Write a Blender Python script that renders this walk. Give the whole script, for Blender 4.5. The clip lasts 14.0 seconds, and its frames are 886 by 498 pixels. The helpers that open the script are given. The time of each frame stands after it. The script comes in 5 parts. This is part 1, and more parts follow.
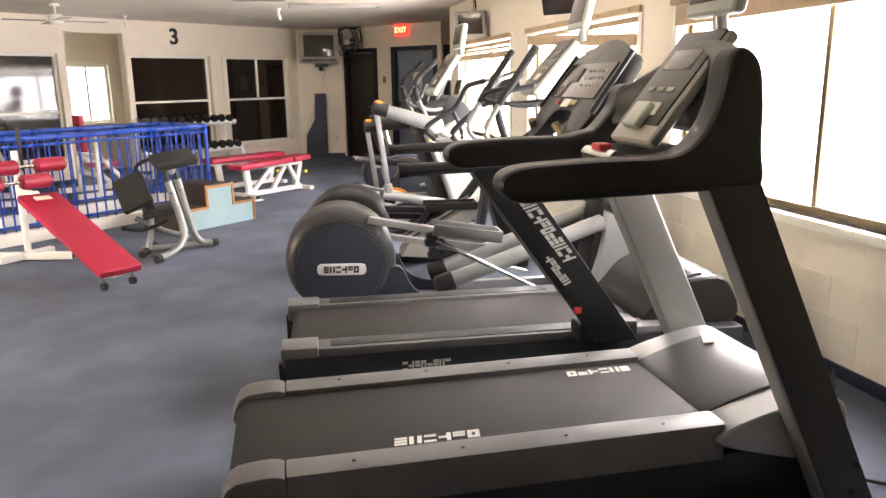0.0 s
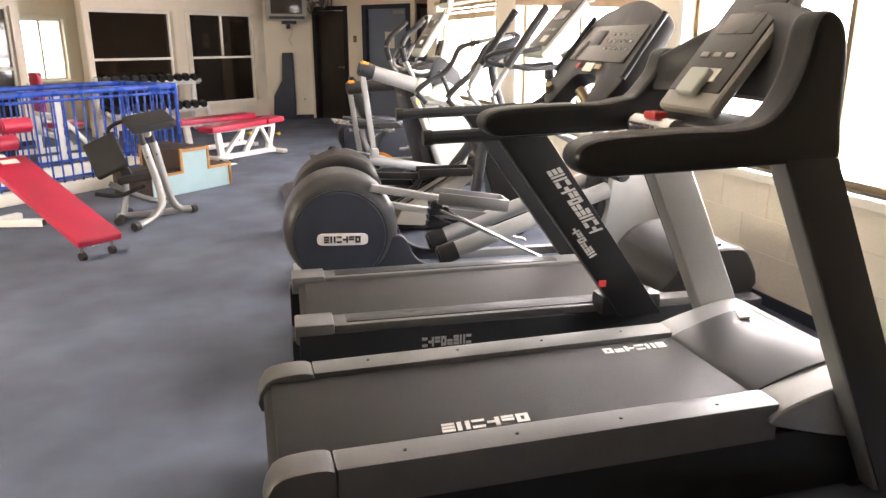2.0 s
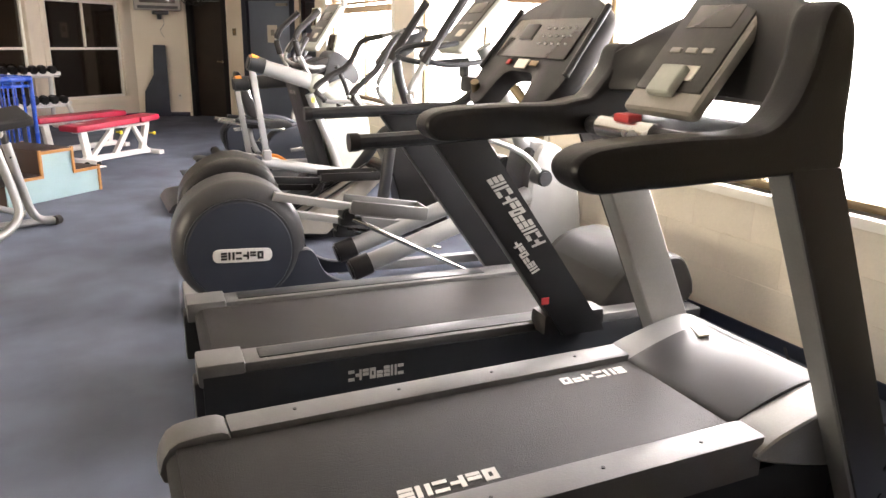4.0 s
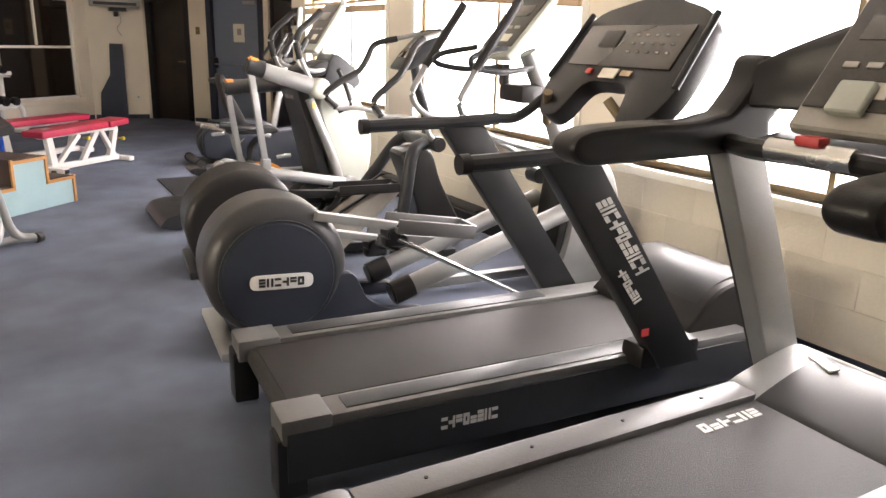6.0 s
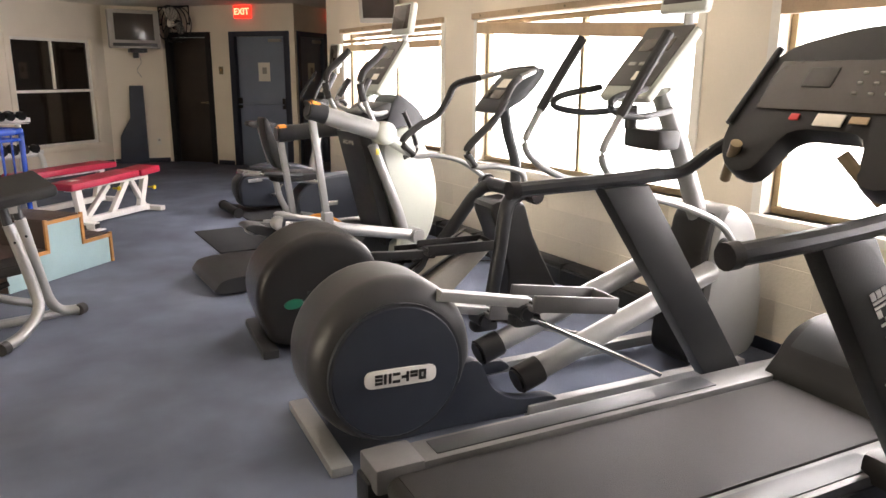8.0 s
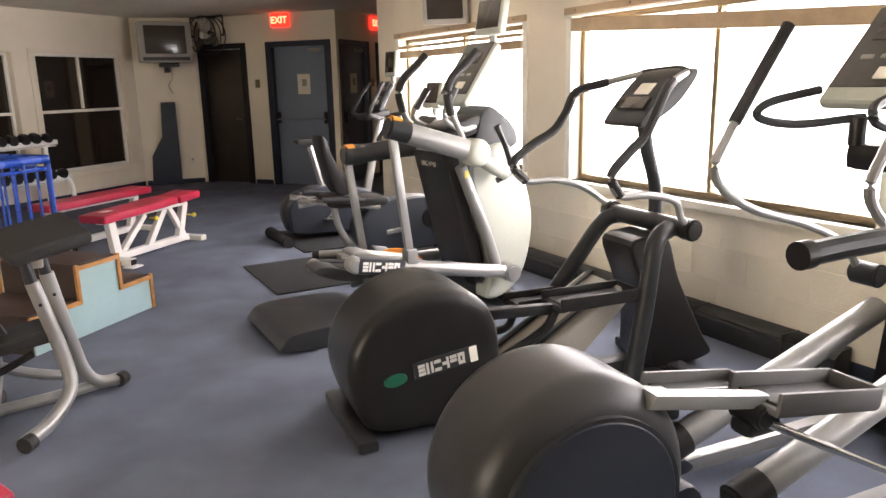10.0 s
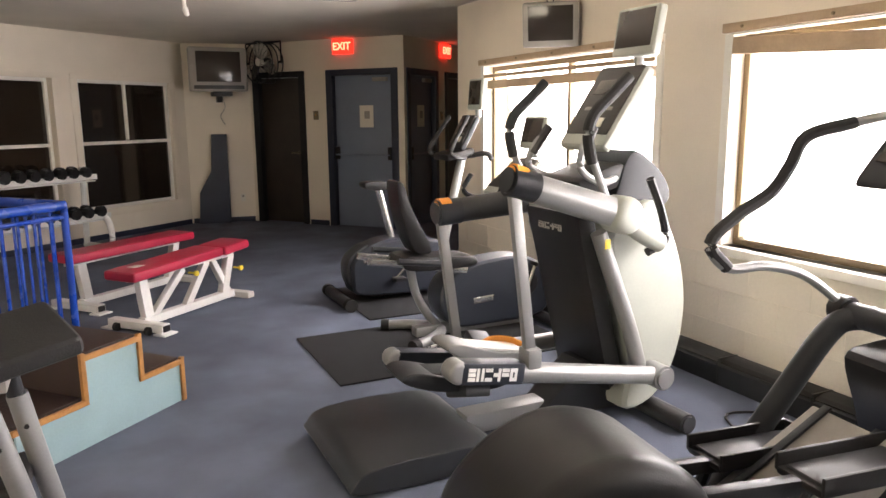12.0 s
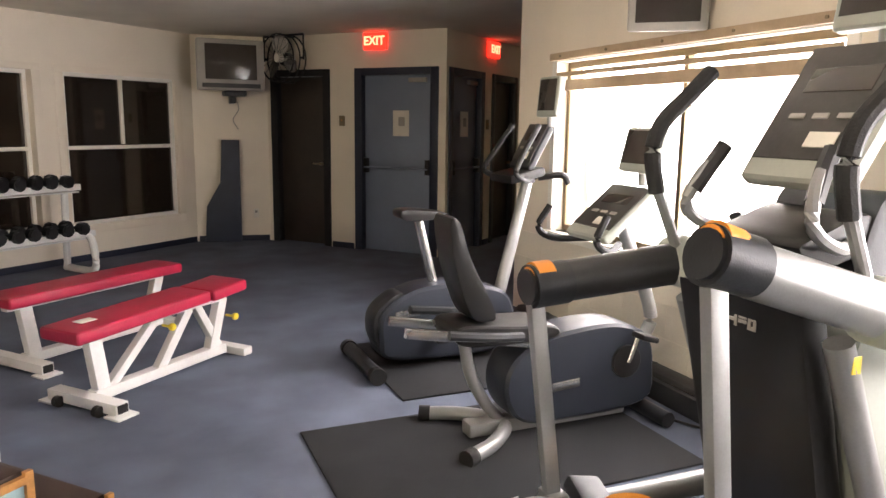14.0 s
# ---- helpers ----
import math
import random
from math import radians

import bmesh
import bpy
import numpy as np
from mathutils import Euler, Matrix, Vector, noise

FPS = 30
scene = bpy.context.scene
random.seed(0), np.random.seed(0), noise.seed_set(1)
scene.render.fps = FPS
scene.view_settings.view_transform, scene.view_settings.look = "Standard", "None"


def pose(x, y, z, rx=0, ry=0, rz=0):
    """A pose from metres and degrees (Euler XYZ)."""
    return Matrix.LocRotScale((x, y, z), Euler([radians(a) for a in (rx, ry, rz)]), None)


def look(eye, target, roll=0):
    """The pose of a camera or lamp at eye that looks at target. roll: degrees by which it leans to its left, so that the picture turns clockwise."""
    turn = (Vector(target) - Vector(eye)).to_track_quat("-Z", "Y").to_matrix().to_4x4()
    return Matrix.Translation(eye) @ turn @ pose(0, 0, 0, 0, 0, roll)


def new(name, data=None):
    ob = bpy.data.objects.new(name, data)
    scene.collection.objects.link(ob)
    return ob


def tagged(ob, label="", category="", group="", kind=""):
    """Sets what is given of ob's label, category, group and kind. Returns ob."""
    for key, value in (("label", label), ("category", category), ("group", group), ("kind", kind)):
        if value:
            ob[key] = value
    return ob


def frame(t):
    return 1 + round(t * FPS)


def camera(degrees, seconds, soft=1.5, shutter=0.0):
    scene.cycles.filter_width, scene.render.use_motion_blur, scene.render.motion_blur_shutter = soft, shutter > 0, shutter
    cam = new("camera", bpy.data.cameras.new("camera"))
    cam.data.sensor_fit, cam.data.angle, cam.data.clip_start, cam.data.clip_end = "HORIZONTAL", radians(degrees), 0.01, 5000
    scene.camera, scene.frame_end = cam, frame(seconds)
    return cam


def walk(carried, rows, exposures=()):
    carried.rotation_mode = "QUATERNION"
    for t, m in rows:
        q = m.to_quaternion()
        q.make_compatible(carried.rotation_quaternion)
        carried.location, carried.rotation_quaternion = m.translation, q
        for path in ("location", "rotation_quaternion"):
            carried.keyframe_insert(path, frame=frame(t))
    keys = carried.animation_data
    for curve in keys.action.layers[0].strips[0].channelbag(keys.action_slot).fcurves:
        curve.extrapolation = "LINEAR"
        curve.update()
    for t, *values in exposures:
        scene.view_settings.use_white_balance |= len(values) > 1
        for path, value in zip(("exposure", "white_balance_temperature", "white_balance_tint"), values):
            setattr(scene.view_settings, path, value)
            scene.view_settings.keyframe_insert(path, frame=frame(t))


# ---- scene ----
cam = camera(62.7, 14.0)
PATH = [
    (0, (-0.296, 0.105, 1.476), (0.152, 2.002, 1.026), -0.9),
    (0.5, (-0.307, 0.107, 1.49), (0.108, 2.001, 1.001), -0.4),
    (1, (-0.315, 0.12, 1.497), (0.068, 2.029, 1.04), 0.9),
    (1.5, (-0.407, 0.219, 1.476), (0.043, 2.104, 0.982), 0.1),
    (2, (-0.53, 0.329, 1.481), (0.022, 2.171, 0.931), -0.1),
    (2.5, (-0.515, 0.504, 1.46), (0.084, 2.345, 0.956), 2.2),
    (2.7, (-0.507, 0.556, 1.466), (0.122, 2.386, 0.959), 1.6),
    (4.8, (-0.658, 0.912, 1.428), (0.247, 2.606, 0.869), 2.3),
    (5, (-0.685, 0.968, 1.423), (0.158, 2.695, 0.872), 1.7),
    (5.5, (-0.857, 1.141, 1.444), (0.048, 2.839, 0.899), -0.1),
    (6, (-0.927, 1.297, 1.465), (0.06, 2.948, 0.916), 1.7),
    (6.5, (-0.902, 1.502, 1.453), (0.178, 3.122, 0.993), 1.2),
    (7, (-0.916, 1.705, 1.46), (0.09, 3.362, 0.968), 1.1),
    (7.5, (-1.074, 1.935, 1.492), (-0.094, 3.614, 1.022), -1.7),
    (7.7, (-1.111, 2.018, 1.497), (-0.114, 3.687, 1.025), 0.2),
    (9.8, (-1.112, 3.015, 1.518), (-0.134, 4.698, 1.054), 0.3),
    (10, (-1.078, 3.177, 1.496), (-0.136, 4.883, 1.047), -1.2),
    (10.5, (-1.008, 3.458, 1.54), (-0.144, 5.227, 1.19), -0.7),
    (11, (-1.042, 3.749, 1.516), (-0.116, 5.494, 1.203), -0.2),
    (11.5, (-1.01, 4.06, 1.522), (-0.09, 5.781, 1.084), -2.9),
    (12, (-0.823, 4.433, 1.512), (0.019, 6.211, 1.149), -0.5),
    (12.5, (-0.727, 4.804, 1.506), (0.039, 6.607, 1.102), 0.3),
    (13, (-0.638, 5.191, 1.505), (0.175, 6.973, 1.1), -1.4),
    (13.5, (-0.454, 5.576, 1.48), (0.336, 7.379, 1.122), 0.4),
    (14, (-0.375, 5.872, 1.499), (0.406, 7.683, 1.16), 0.8),
]
walk(cam, [(t, look(eye, target, roll)) for t, eye, target, roll in PATH], [(0, 0.3), (2.7, 0.45), (5, 0.3), (6.5, 0.05), (7.5, -0.1), (10, -0.16), (10.5, -0.28), (11, -0.26), (12.5, -0.29), (13.5, -0.22), (14, -0.08)])

# ---- world and light ----
world = bpy.data.worlds.new("sky")
scene.world = world
world.use_nodes = True
sky = world.node_tree.nodes.new("ShaderNodeTexSky")
sky.sky_type, sky.sun_disc, sky.sun_elevation, sky.sun_rotation = "NISHITA", False, radians(40), radians(250)
world.node_tree.links.new(sky.outputs[0], world.node_tree.nodes["Background"].inputs[0])
world.node_tree.nodes["Background"].inputs[1].default_value = 0.12


def sun_lamp():
    d = bpy.data.lights.new("sun", "SUN")
    d.energy, d.angle, d.color = 2.0, radians(0.6), (1, 0.93, 0.82)
    ob = new("sun", d)
    ob.matrix_world = look((-8, 4, 9), (0, 6, 0))


def window_lamp(name, centre, target, w, h, watts, colour=(1, 0.95, 0.88)):
    d = bpy.data.lights.new(name, "AREA")
    d.shape, d.size, d.size_y, d.energy, d.color = "RECTANGLE", w, h, watts, colour
    ob = new(name, d)
    ob.matrix_world = look(centre, target)


sun_lamp()
WINDOWS = [(2.2, 4.62), (5.16, 7.47), (8.08, 10.32)]
SILL, HEAD = 0.76, 1.93
for y0, y1 in WINDOWS:
    window_lamp("daylight", (2.85, (y0 + y1) / 2, 1.5), (0, (y0 + y1) / 2, 1.2), y1 - y0 + 0.62, 2.3, 410, (1, 0.925, 0.92))
# Added lamp in an unseen west window, for warm light from the left.
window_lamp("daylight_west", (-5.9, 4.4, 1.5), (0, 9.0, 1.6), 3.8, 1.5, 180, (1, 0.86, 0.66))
window_lamp("daylight_recess", (-3.57, 14.66, 1.4), (-3.24, 14.25, 1.36), 1.7, 1.7, 60, (1, 0.95, 0.86))


# ---- materials ----
def mat(name, colour, rough=0.5, metal=0.0, vary=0.12, scale=6.0, bump=0.0, bscale=80.0, spec=0.5, rand=0.0, stain=0.0):
    m = bpy.data.materials.new(name)
    m.use_nodes = True
    nt = m.node_tree
    b = nt.nodes["Principled BSDF"]
    b.inputs["Roughness"].default_value, b.inputs["Metallic"].default_value = rough, metal
    b.inputs["Specular IOR Level"].default_value = spec
    tc = nt.nodes.new("ShaderNodeTexCoord")
    n1, n2 = nt.nodes.new("ShaderNodeTexNoise"), nt.nodes.new("ShaderNodeTexNoise")
    n1.inputs["Scale"].default_value, n1.inputs["Detail"].default_value = scale, 4
    n2.inputs["Scale"].default_value, n2.inputs["Detail"].default_value = bscale, 3
    for n in (n1, n2):
        nt.links.new(tc.outputs["Object"], n.inputs["Vector"])
    add = nt.nodes.new("ShaderNodeMath")
    add.operation = "ADD"
    half = nt.nodes.new("ShaderNodeMath")
    half.operation, half.inputs[1].default_value = "MULTIPLY", 0.5
    nt.links.new(n2.outputs["Fac"], half.inputs[0])
    nt.links.new(n1.outputs["Fac"], add.inputs[0])
    nt.links.new(half.outputs[0], add.inputs[1])
    ramp = nt.nodes.new("ShaderNodeMapRange")
    ramp.inputs["From Min"].default_value, ramp.inputs["From Max"].default_value = 0.45, 1.05
    ramp.inputs["To Min"].default_value, ramp.inputs["To Max"].default_value = 1 - vary, 1 + vary
    nt.links.new(add.outputs[0], ramp.inputs["Value"])
    val = ramp.outputs[0]
    if rand:
        info = nt.nodes.new("ShaderNodeObjectInfo")
        r = nt.nodes.new("ShaderNodeMapRange")
        r.inputs["To Min"].default_value, r.inputs["To Max"].default_value = 1 - rand, 1 + rand
        nt.links.new(info.outputs["Random"], r.inputs["Value"])
        mu = nt.nodes.new("ShaderNodeMath")
        mu.operation = "MULTIPLY"
        nt.links.new(val, mu.inputs[0])
        nt.links.new(r.outputs[0], mu.inputs[1])
        val = mu.outputs[0]
    if stain:
        n3 = nt.nodes.new("ShaderNodeTexNoise")
        n3.inputs["Scale"].default_value, n3.inputs["Detail"].default_value = 0.9, 6
        nt.links.new(tc.outputs["Object"], n3.inputs["Vector"])
        r3 = nt.nodes.new("ShaderNodeMapRange")
        r3.inputs["From Min"].default_value, r3.inputs["From Max"].default_value = 0.35, 0.65
        r3.inputs["To Min"].default_value, r3.inputs["To Max"].default_value = 1 - stain, 1 + stain * 0.4
        nt.links.new(n3.outputs["Fac"], r3.inputs["Value"])
        mu = nt.nodes.new("ShaderNodeMath")
        mu.operation = "MULTIPLY"
        nt.links.new(val, mu.inputs[0])
        nt.links.new(r3.outputs[0], mu.inputs[1])
        val = mu.outputs[0]
    mix = nt.nodes.new("ShaderNodeVectorMath")
    mix.operation = "SCALE"
    mix.inputs[0].default_value = colour
    nt.links.new(val, mix.inputs["Scale"])
    nt.links.new(mix.outputs[0], b.inputs["Base Color"])
    rr = nt.nodes.new("ShaderNodeMapRange")
    rr.inputs["To Min"].default_value, rr.inputs["To Max"].default_value = max(0, rough - 0.08), min(1, rough + 0.08)
    nt.links.new(n1.outputs["Fac"], rr.inputs["Value"])
    nt.links.new(rr.outputs[0], b.inputs["Roughness"])
    if bump:
        bp = nt.nodes.new("ShaderNodeBump")
        bp.inputs["Strength"].default_value, bp.inputs["Distance"].default_value = bump, 0.004
        nt.links.new(n2.outputs["Fac"], bp.inputs["Height"])
        nt.links.new(bp.outputs[0], b.inputs["Normal"])
    return m


def glow(name, colour, strength):
    m = bpy.data.materials.new(name)
    m.use_nodes = True
    b = m.node_tree.nodes["Principled BSDF"]
    b.inputs["Base Color"].default_value = (*colour, 1)
    b.inputs["Emission Color"].default_value = (*colour, 1)
    b.inputs["Emission Strength"].default_value = strength
    return m


def glass(name):
    m = bpy.data.materials.new(name)
    m.use_nodes = True
    b = m.node_tree.nodes["Principled BSDF"]
    b.inputs["Transmission Weight"].default_value, b.inputs["Roughness"].default_value, b.inputs["IOR"].default_value = 1.0, 0.0, 1.05
    return m


CARPET = mat("carpet", (0.13, 0.147, 0.195), 0.95, vary=0.22, scale=3, bump=0.9, bscale=260, spec=0.15, stain=0.24)
PAINT = mat("cream_paint", (0.77, 0.69, 0.57), 0.55, vary=0.05, scale=2, bump=0.25, bscale=60, stain=0.06)
BLOCKS = mat("painted_block", (0.72, 0.66, 0.55), 0.55, vary=0.07, scale=3, bump=0.5, bscale=70, rand=0.04)
CEIL = mat("ceiling_paint", (0.72, 0.66, 0.56), 0.8, vary=0.06, scale=2, bump=0.4, bscale=90, stain=0.08)
WHITE = mat("white_trim", (0.78, 0.75, 0.68), 0.4, vary=0.06, bump=0.1)
BRONZE = mat("anodised_frame", (0.22, 0.17, 0.1), 0.4, metal=0.6)
SHADE = mat("tan_shade", (0.42, 0.31, 0.2), 0.7, vary=0.15, scale=9, bump=0.3)
RUBBER = mat("black_rubber", (0.028, 0.027, 0.027), 0.6, vary=0.2, scale=8, bump=0.5, bscale=160, spec=0.2)
MATRUB = mat("rubber_mat", (0.026, 0.026, 0.028), 0.8, vary=0.25, scale=5, bump=0.8, bscale=220, stain=0.15, spec=0.2)
BLACK = mat("black_plastic", (0.014, 0.013, 0.013), 0.34, vary=0.18, scale=7, bump=0.15, bscale=200, spec=0.32)
BLACKP = mat("black_powder_coat", (0.014, 0.014, 0.015), 0.32, vary=0.15, scale=9, bump=0.15, bscale=180, spec=0.32)
CHAR = mat("charcoal_plastic", (0.024, 0.025, 0.028), 0.36, vary=0.15, scale=6, bump=0.15, bscale=200, spec=0.32)
SLATE = mat("slate_blue_plastic", (0.022, 0.025, 0.034), 0.36, vary=0.12, scale=5, bump=0.12, bscale=200, spec=0.32)
DARKGREY = mat("grey_plastic", (0.034, 0.033, 0.034), 0.34, vary=0.12, scale=5, bump=0.12, bscale=200, spec=0.32)
GREYP = mat("grey_rail_paint", (0.115, 0.112, 0.11), 0.38, metal=0.25, vary=0.14, scale=6, bump=0.12, bscale=150)
SILVER = mat("silver_paint", (0.29, 0.29, 0.285), 0.33, metal=0.45, vary=0.1, scale=6, bump=0.08, bscale=150)
CHROME = mat("brushed_steel", (0.6, 0.59, 0.57), 0.25, metal=0.95, vary=0.08, bump=0.05)
SHELL = mat("pale_shell", (0.36, 0.375, 0.33), 0.4, vary=0.06, scale=4, bump=0.06)
BELT = mat("running_belt", (0.024, 0.022, 0.021), 0.5, vary=0.25, scale=4, bump=0.6, bscale=240, stain=0.25, spec=0.2)
MARK = mat("pale_print", (0.5, 0.48, 0.45), 0.5)
RED = mat("red_vinyl", (0.36, 0.014, 0.045), 0.34, vary=0.14, scale=5, bump=0.25, bscale=120)
REDP = mat("red_print", (0.5, 0.04, 0.04), 0.4)
WFRAME = mat("white_enamel", (0.74, 0.73, 0.7), 0.35, vary=0.08, scale=8, bump=0.08)
BLUE = mat("blue_enamel", (0.01, 0.05, 0.32), 0.28, vary=0.14, scale=6, bump=0.1)
NAVY = mat("navy_paint", (0.016, 0.021, 0.042), 0.45, vary=0.15)
DOORP = mat("blue_grey_door_paint", (0.17, 0.2, 0.27), 0.45, vary=0.08, scale=3, bump=0.15, stain=0.08)
DARKROOM = mat("dark_room_brown", (0.03, 0.021, 0.016), 0.4, vary=0.25, scale=5, bump=0.2)
ORANGEWOOD = mat("oak_edging", (0.42, 0.2, 0.055), 0.45, vary=0.25, scale=18, bump=0.2)
PALEBLUE = mat("pale_blue_panel", (0.33, 0.47, 0.5), 0.5, vary=0.08, scale=4, bump=0.12)
BROWNTOP = mat("brown_tread", (0.035, 0.018, 0.013), 0.55, vary=0.25, scale=7, bump=0.5, bscale=160)
ORANGE = mat("orange_plastic", (0.75, 0.27, 0.03), 0.4, vary=0.08)
YELLOW = mat("yellow_knob", (0.7, 0.55, 0.04), 0.4)
GREEN = mat("green_badge", (0.01, 0.1, 0.06), 0.4)
TINT = mat("dark_window_glass", (0.02, 0.014, 0.01), 0.04, vary=0.1, scale=1.5, spec=0.8)
SCREEN = mat("screen_glass", (0.045, 0.036, 0.03), 0.12, vary=0.1, spec=0.6)
PANEL = mat("console_overlay", (0.05, 0.046, 0.042), 0.35, vary=0.2, scale=20, bump=0.05, spec=0.32)
PAPER = mat("paper", (0.7, 0.66, 0.58), 0.8, vary=0.06)
TVGREY = mat("television_case", (0.3, 0.28, 0.25), 0.45, vary=0.1)
PADBLUE = mat("navy_mat_vinyl", (0.018, 0.024, 0.045), 0.5, vary=0.2, bump=0.2)
LIGHTPANEL = mat("light_diffuser", (0.6, 0.56, 0.48), 0.5, vary=0.05)
EXITRED = glow("exit_red", (1.0, 0.03, 0.015), 2.2)
EXITTXT = glow("exit_letters", (1.0, 0.5, 0.25), 2.2)
CLEAR = glass("clear_glass")


# ---- mesh helpers ----
def mesh_of(bm, name, material):
    for f in bm.faces:
        f.smooth = True
    bmesh.ops.recalc_face_normals(bm, faces=bm.faces)
    for e in bm.edges:
        if len(e.link_faces) == 2 and e.calc_face_angle(0) > 0.6:
            e.smooth = False
    me = bpy.data.meshes.new(name)
    bm.to_mesh(me)
    bm.free()
    me.materials.append(material)
    return me


def part(name, bm, material, parent=None, label=""):
    ob = new(name, mesh_of(bm, name, material))
    ob.parent = parent
    return tagged(ob, label)


def thing(name, label, category, m=None, group="", kind=""):
    ob = new(name)
    ob.empty_display_size = 0.1
    ob.matrix_world = m or Matrix.Identity(4)
    return tagged(ob, label, category, group, kind)


def solid(name, bm, material, label, category="", m=None, group="", kind=""):
    ob = new(name, mesh_of(bm, name, material))
    ob.matrix_world = m or Matrix.Identity(4)
    return tagged(ob, label, category, group, kind)


def join(*bms):
    out = bmesh.new()
    for b in bms:
        me = bpy.data.meshes.new("tmp")
        b.to_mesh(me)
        b.free()
        out.from_mesh(me)
        bpy.data.meshes.remove(me)
    return out


def box(cx, cy, cz, sx, sy, sz, bev=0.0, rot=None, seg=2):
    """A box about its centre, its edges rounded; rot: degrees about x, y, z."""
    bm = bmesh.new()
    bmesh.ops.create_cube(bm, size=1)
    bmesh.ops.scale(bm, vec=(sx, sy, sz), verts=bm.verts)
    if bev:
        bmesh.ops.bevel(bm, geom=bm.edges[:], offset=min(bev, 0.49 * min(sx, sy, sz)), segments=seg, profile=0.6, affect="EDGES")
    bm.transform(pose(cx, cy, cz, *(rot or (0, 0, 0))))
    return bm


def rod(a, b, r, r2=None, seg=14, bev=0.0):
    a, b = Vector(a), Vector(b)
    bm = bmesh.new()
    bmesh.ops.create_cone(bm, cap_ends=True, segments=seg, radius1=r, radius2=r if r2 is None else r2, depth=(b - a).length)
    if bev:
        bmesh.ops.bevel(bm, geom=[e for e in bm.edges if abs(e.verts[0].co.z - e.verts[1].co.z) < 1e-6], offset=bev, segments=2, affect="EDGES")
    bm.transform(Matrix.Translation((a + b) / 2) @ (b - a).to_track_quat("Z", "Y").to_matrix().to_4x4())
    return bm


def smooth_path(pts, n=6):
    """Catmull-Rom through the points."""
    p = [Vector(q) for q in pts]
    p = [2 * p[0] - p[1]] + p + [2 * p[-1] - p[-2]]
    out = []
    for i in range(1, len(p) - 2):
        for k in range(n):
            t = k / n
            a, b, c, d = p[i - 1:i + 3]
            out.append(0.5 * (2 * b + (c - a) * t + (2 * a - 5 * b + 4 * c - d) * t * t + (3 * b - a - 3 * c + d) * t ** 3))
    return out + [p[-2]]


def tube(pts, r, seg=10, n=5, flat=1.0):
    """A round bent tube; flat < 1 squashes it upright."""
    path = smooth_path(pts, n)
    bm = bmesh.new()
    rings = []
    for i, c in enumerate(path):
        d = (path[min(i + 1, len(path) - 1)] - path[max(i - 1, 0)]).normalized()
        side = d.cross(Vector((0, 0, 1)))
        side = side.normalized() if side.length > 0.05 else Vector((0, 1, 0))
        up = side.cross(d)
        rings.append([bm.verts.new(c + r * (math.cos(2 * math.pi * k / seg) * side + flat * math.sin(2 * math.pi * k / seg) * up)) for k in range(seg)])
    for a, b in zip(rings, rings[1:]):
        for k in range(seg):
            bm.faces.new((a[k], a[(k + 1) % seg], b[(k + 1) % seg], b[k]))
    bm.faces.new(rings[0][::-1])
    bm.faces.new(rings[-1])
    return bm


def prism(profile, y0, y1, bev=0.0, seg=2):
    """An x-z outline drawn out from y0 to y1."""
    bm = bmesh.new()
    lo = [bm.verts.new((x, y0, z)) for x, z in profile]
    hi = [bm.verts.new((x, y1, z)) for x, z in profile]
    bm.faces.new(lo)
    bm.faces.new(hi[::-1])
    n = len(profile)
    for i in range(n):
        bm.faces.new((lo[i], hi[i], hi[(i + 1) % n], lo[(i + 1) % n]))
    bmesh.ops.recalc_face_normals(bm, faces=bm.faces)
    if bev:
        rim = [e for e in bm.edges if abs(e.verts[0].co.y - e.verts[1].co.y) < 1e-6]
        bmesh.ops.bevel(bm, geom=rim, offset=bev, segments=seg, profile=0.6, affect="EDGES", clamp_overlap=True)
    return bm


def curve_profile(pts, n=5):
    p = [Vector((x, 0, z)) for x, z in pts]
    q = []
    m = len(p)
    for i in range(m):
        a, b, c, d = p[i - 1], p[i], p[(i + 1) % m], p[(i + 2) % m]
        for k in range(n):
            t = k / n
            v = 0.5 * (2 * b + (c - a) * t + (2 * a - 5 * b + 4 * c - d) * t * t + (3 * b - a - 3 * c + d) * t ** 3)
            q.append((v.x, v.z))
    return q


def drum(cx, cz, r, half, edge, seg=48):
    """A wheel housing: a disc across y with well-rounded shoulders."""
    bm = bmesh.new()
    prof = [(0.0, -half)] + [(r - edge + edge * math.sin(a), -half + edge * (1 - math.cos(a))) for a in [i * math.pi / 12 for i in range(7)]]
    prof += [(q, -y) for q, y in prof[::-1]]
    rings = []
    for q, y in prof:
        if q == 0:
            rings.append([bm.verts.new((cx, y, cz))])
        else:
            rings.append([bm.verts.new((cx + q * math.cos(2 * math.pi * k / seg), y, cz + q * math.sin(2 * math.pi * k / seg))) for k in range(seg)])
    for a, b in zip(rings, rings[1:]):
        for k in range(seg):
            j = (k + 1) % seg
            if len(a) == 1:
                bm.faces.new((a[0], b[j], b[k]))
            elif len(b) == 1:
                bm.faces.new((a[k], a[j], b[0]))
            else:
                bm.faces.new((a[k], a[j], b[j], b[k]))
    return bm


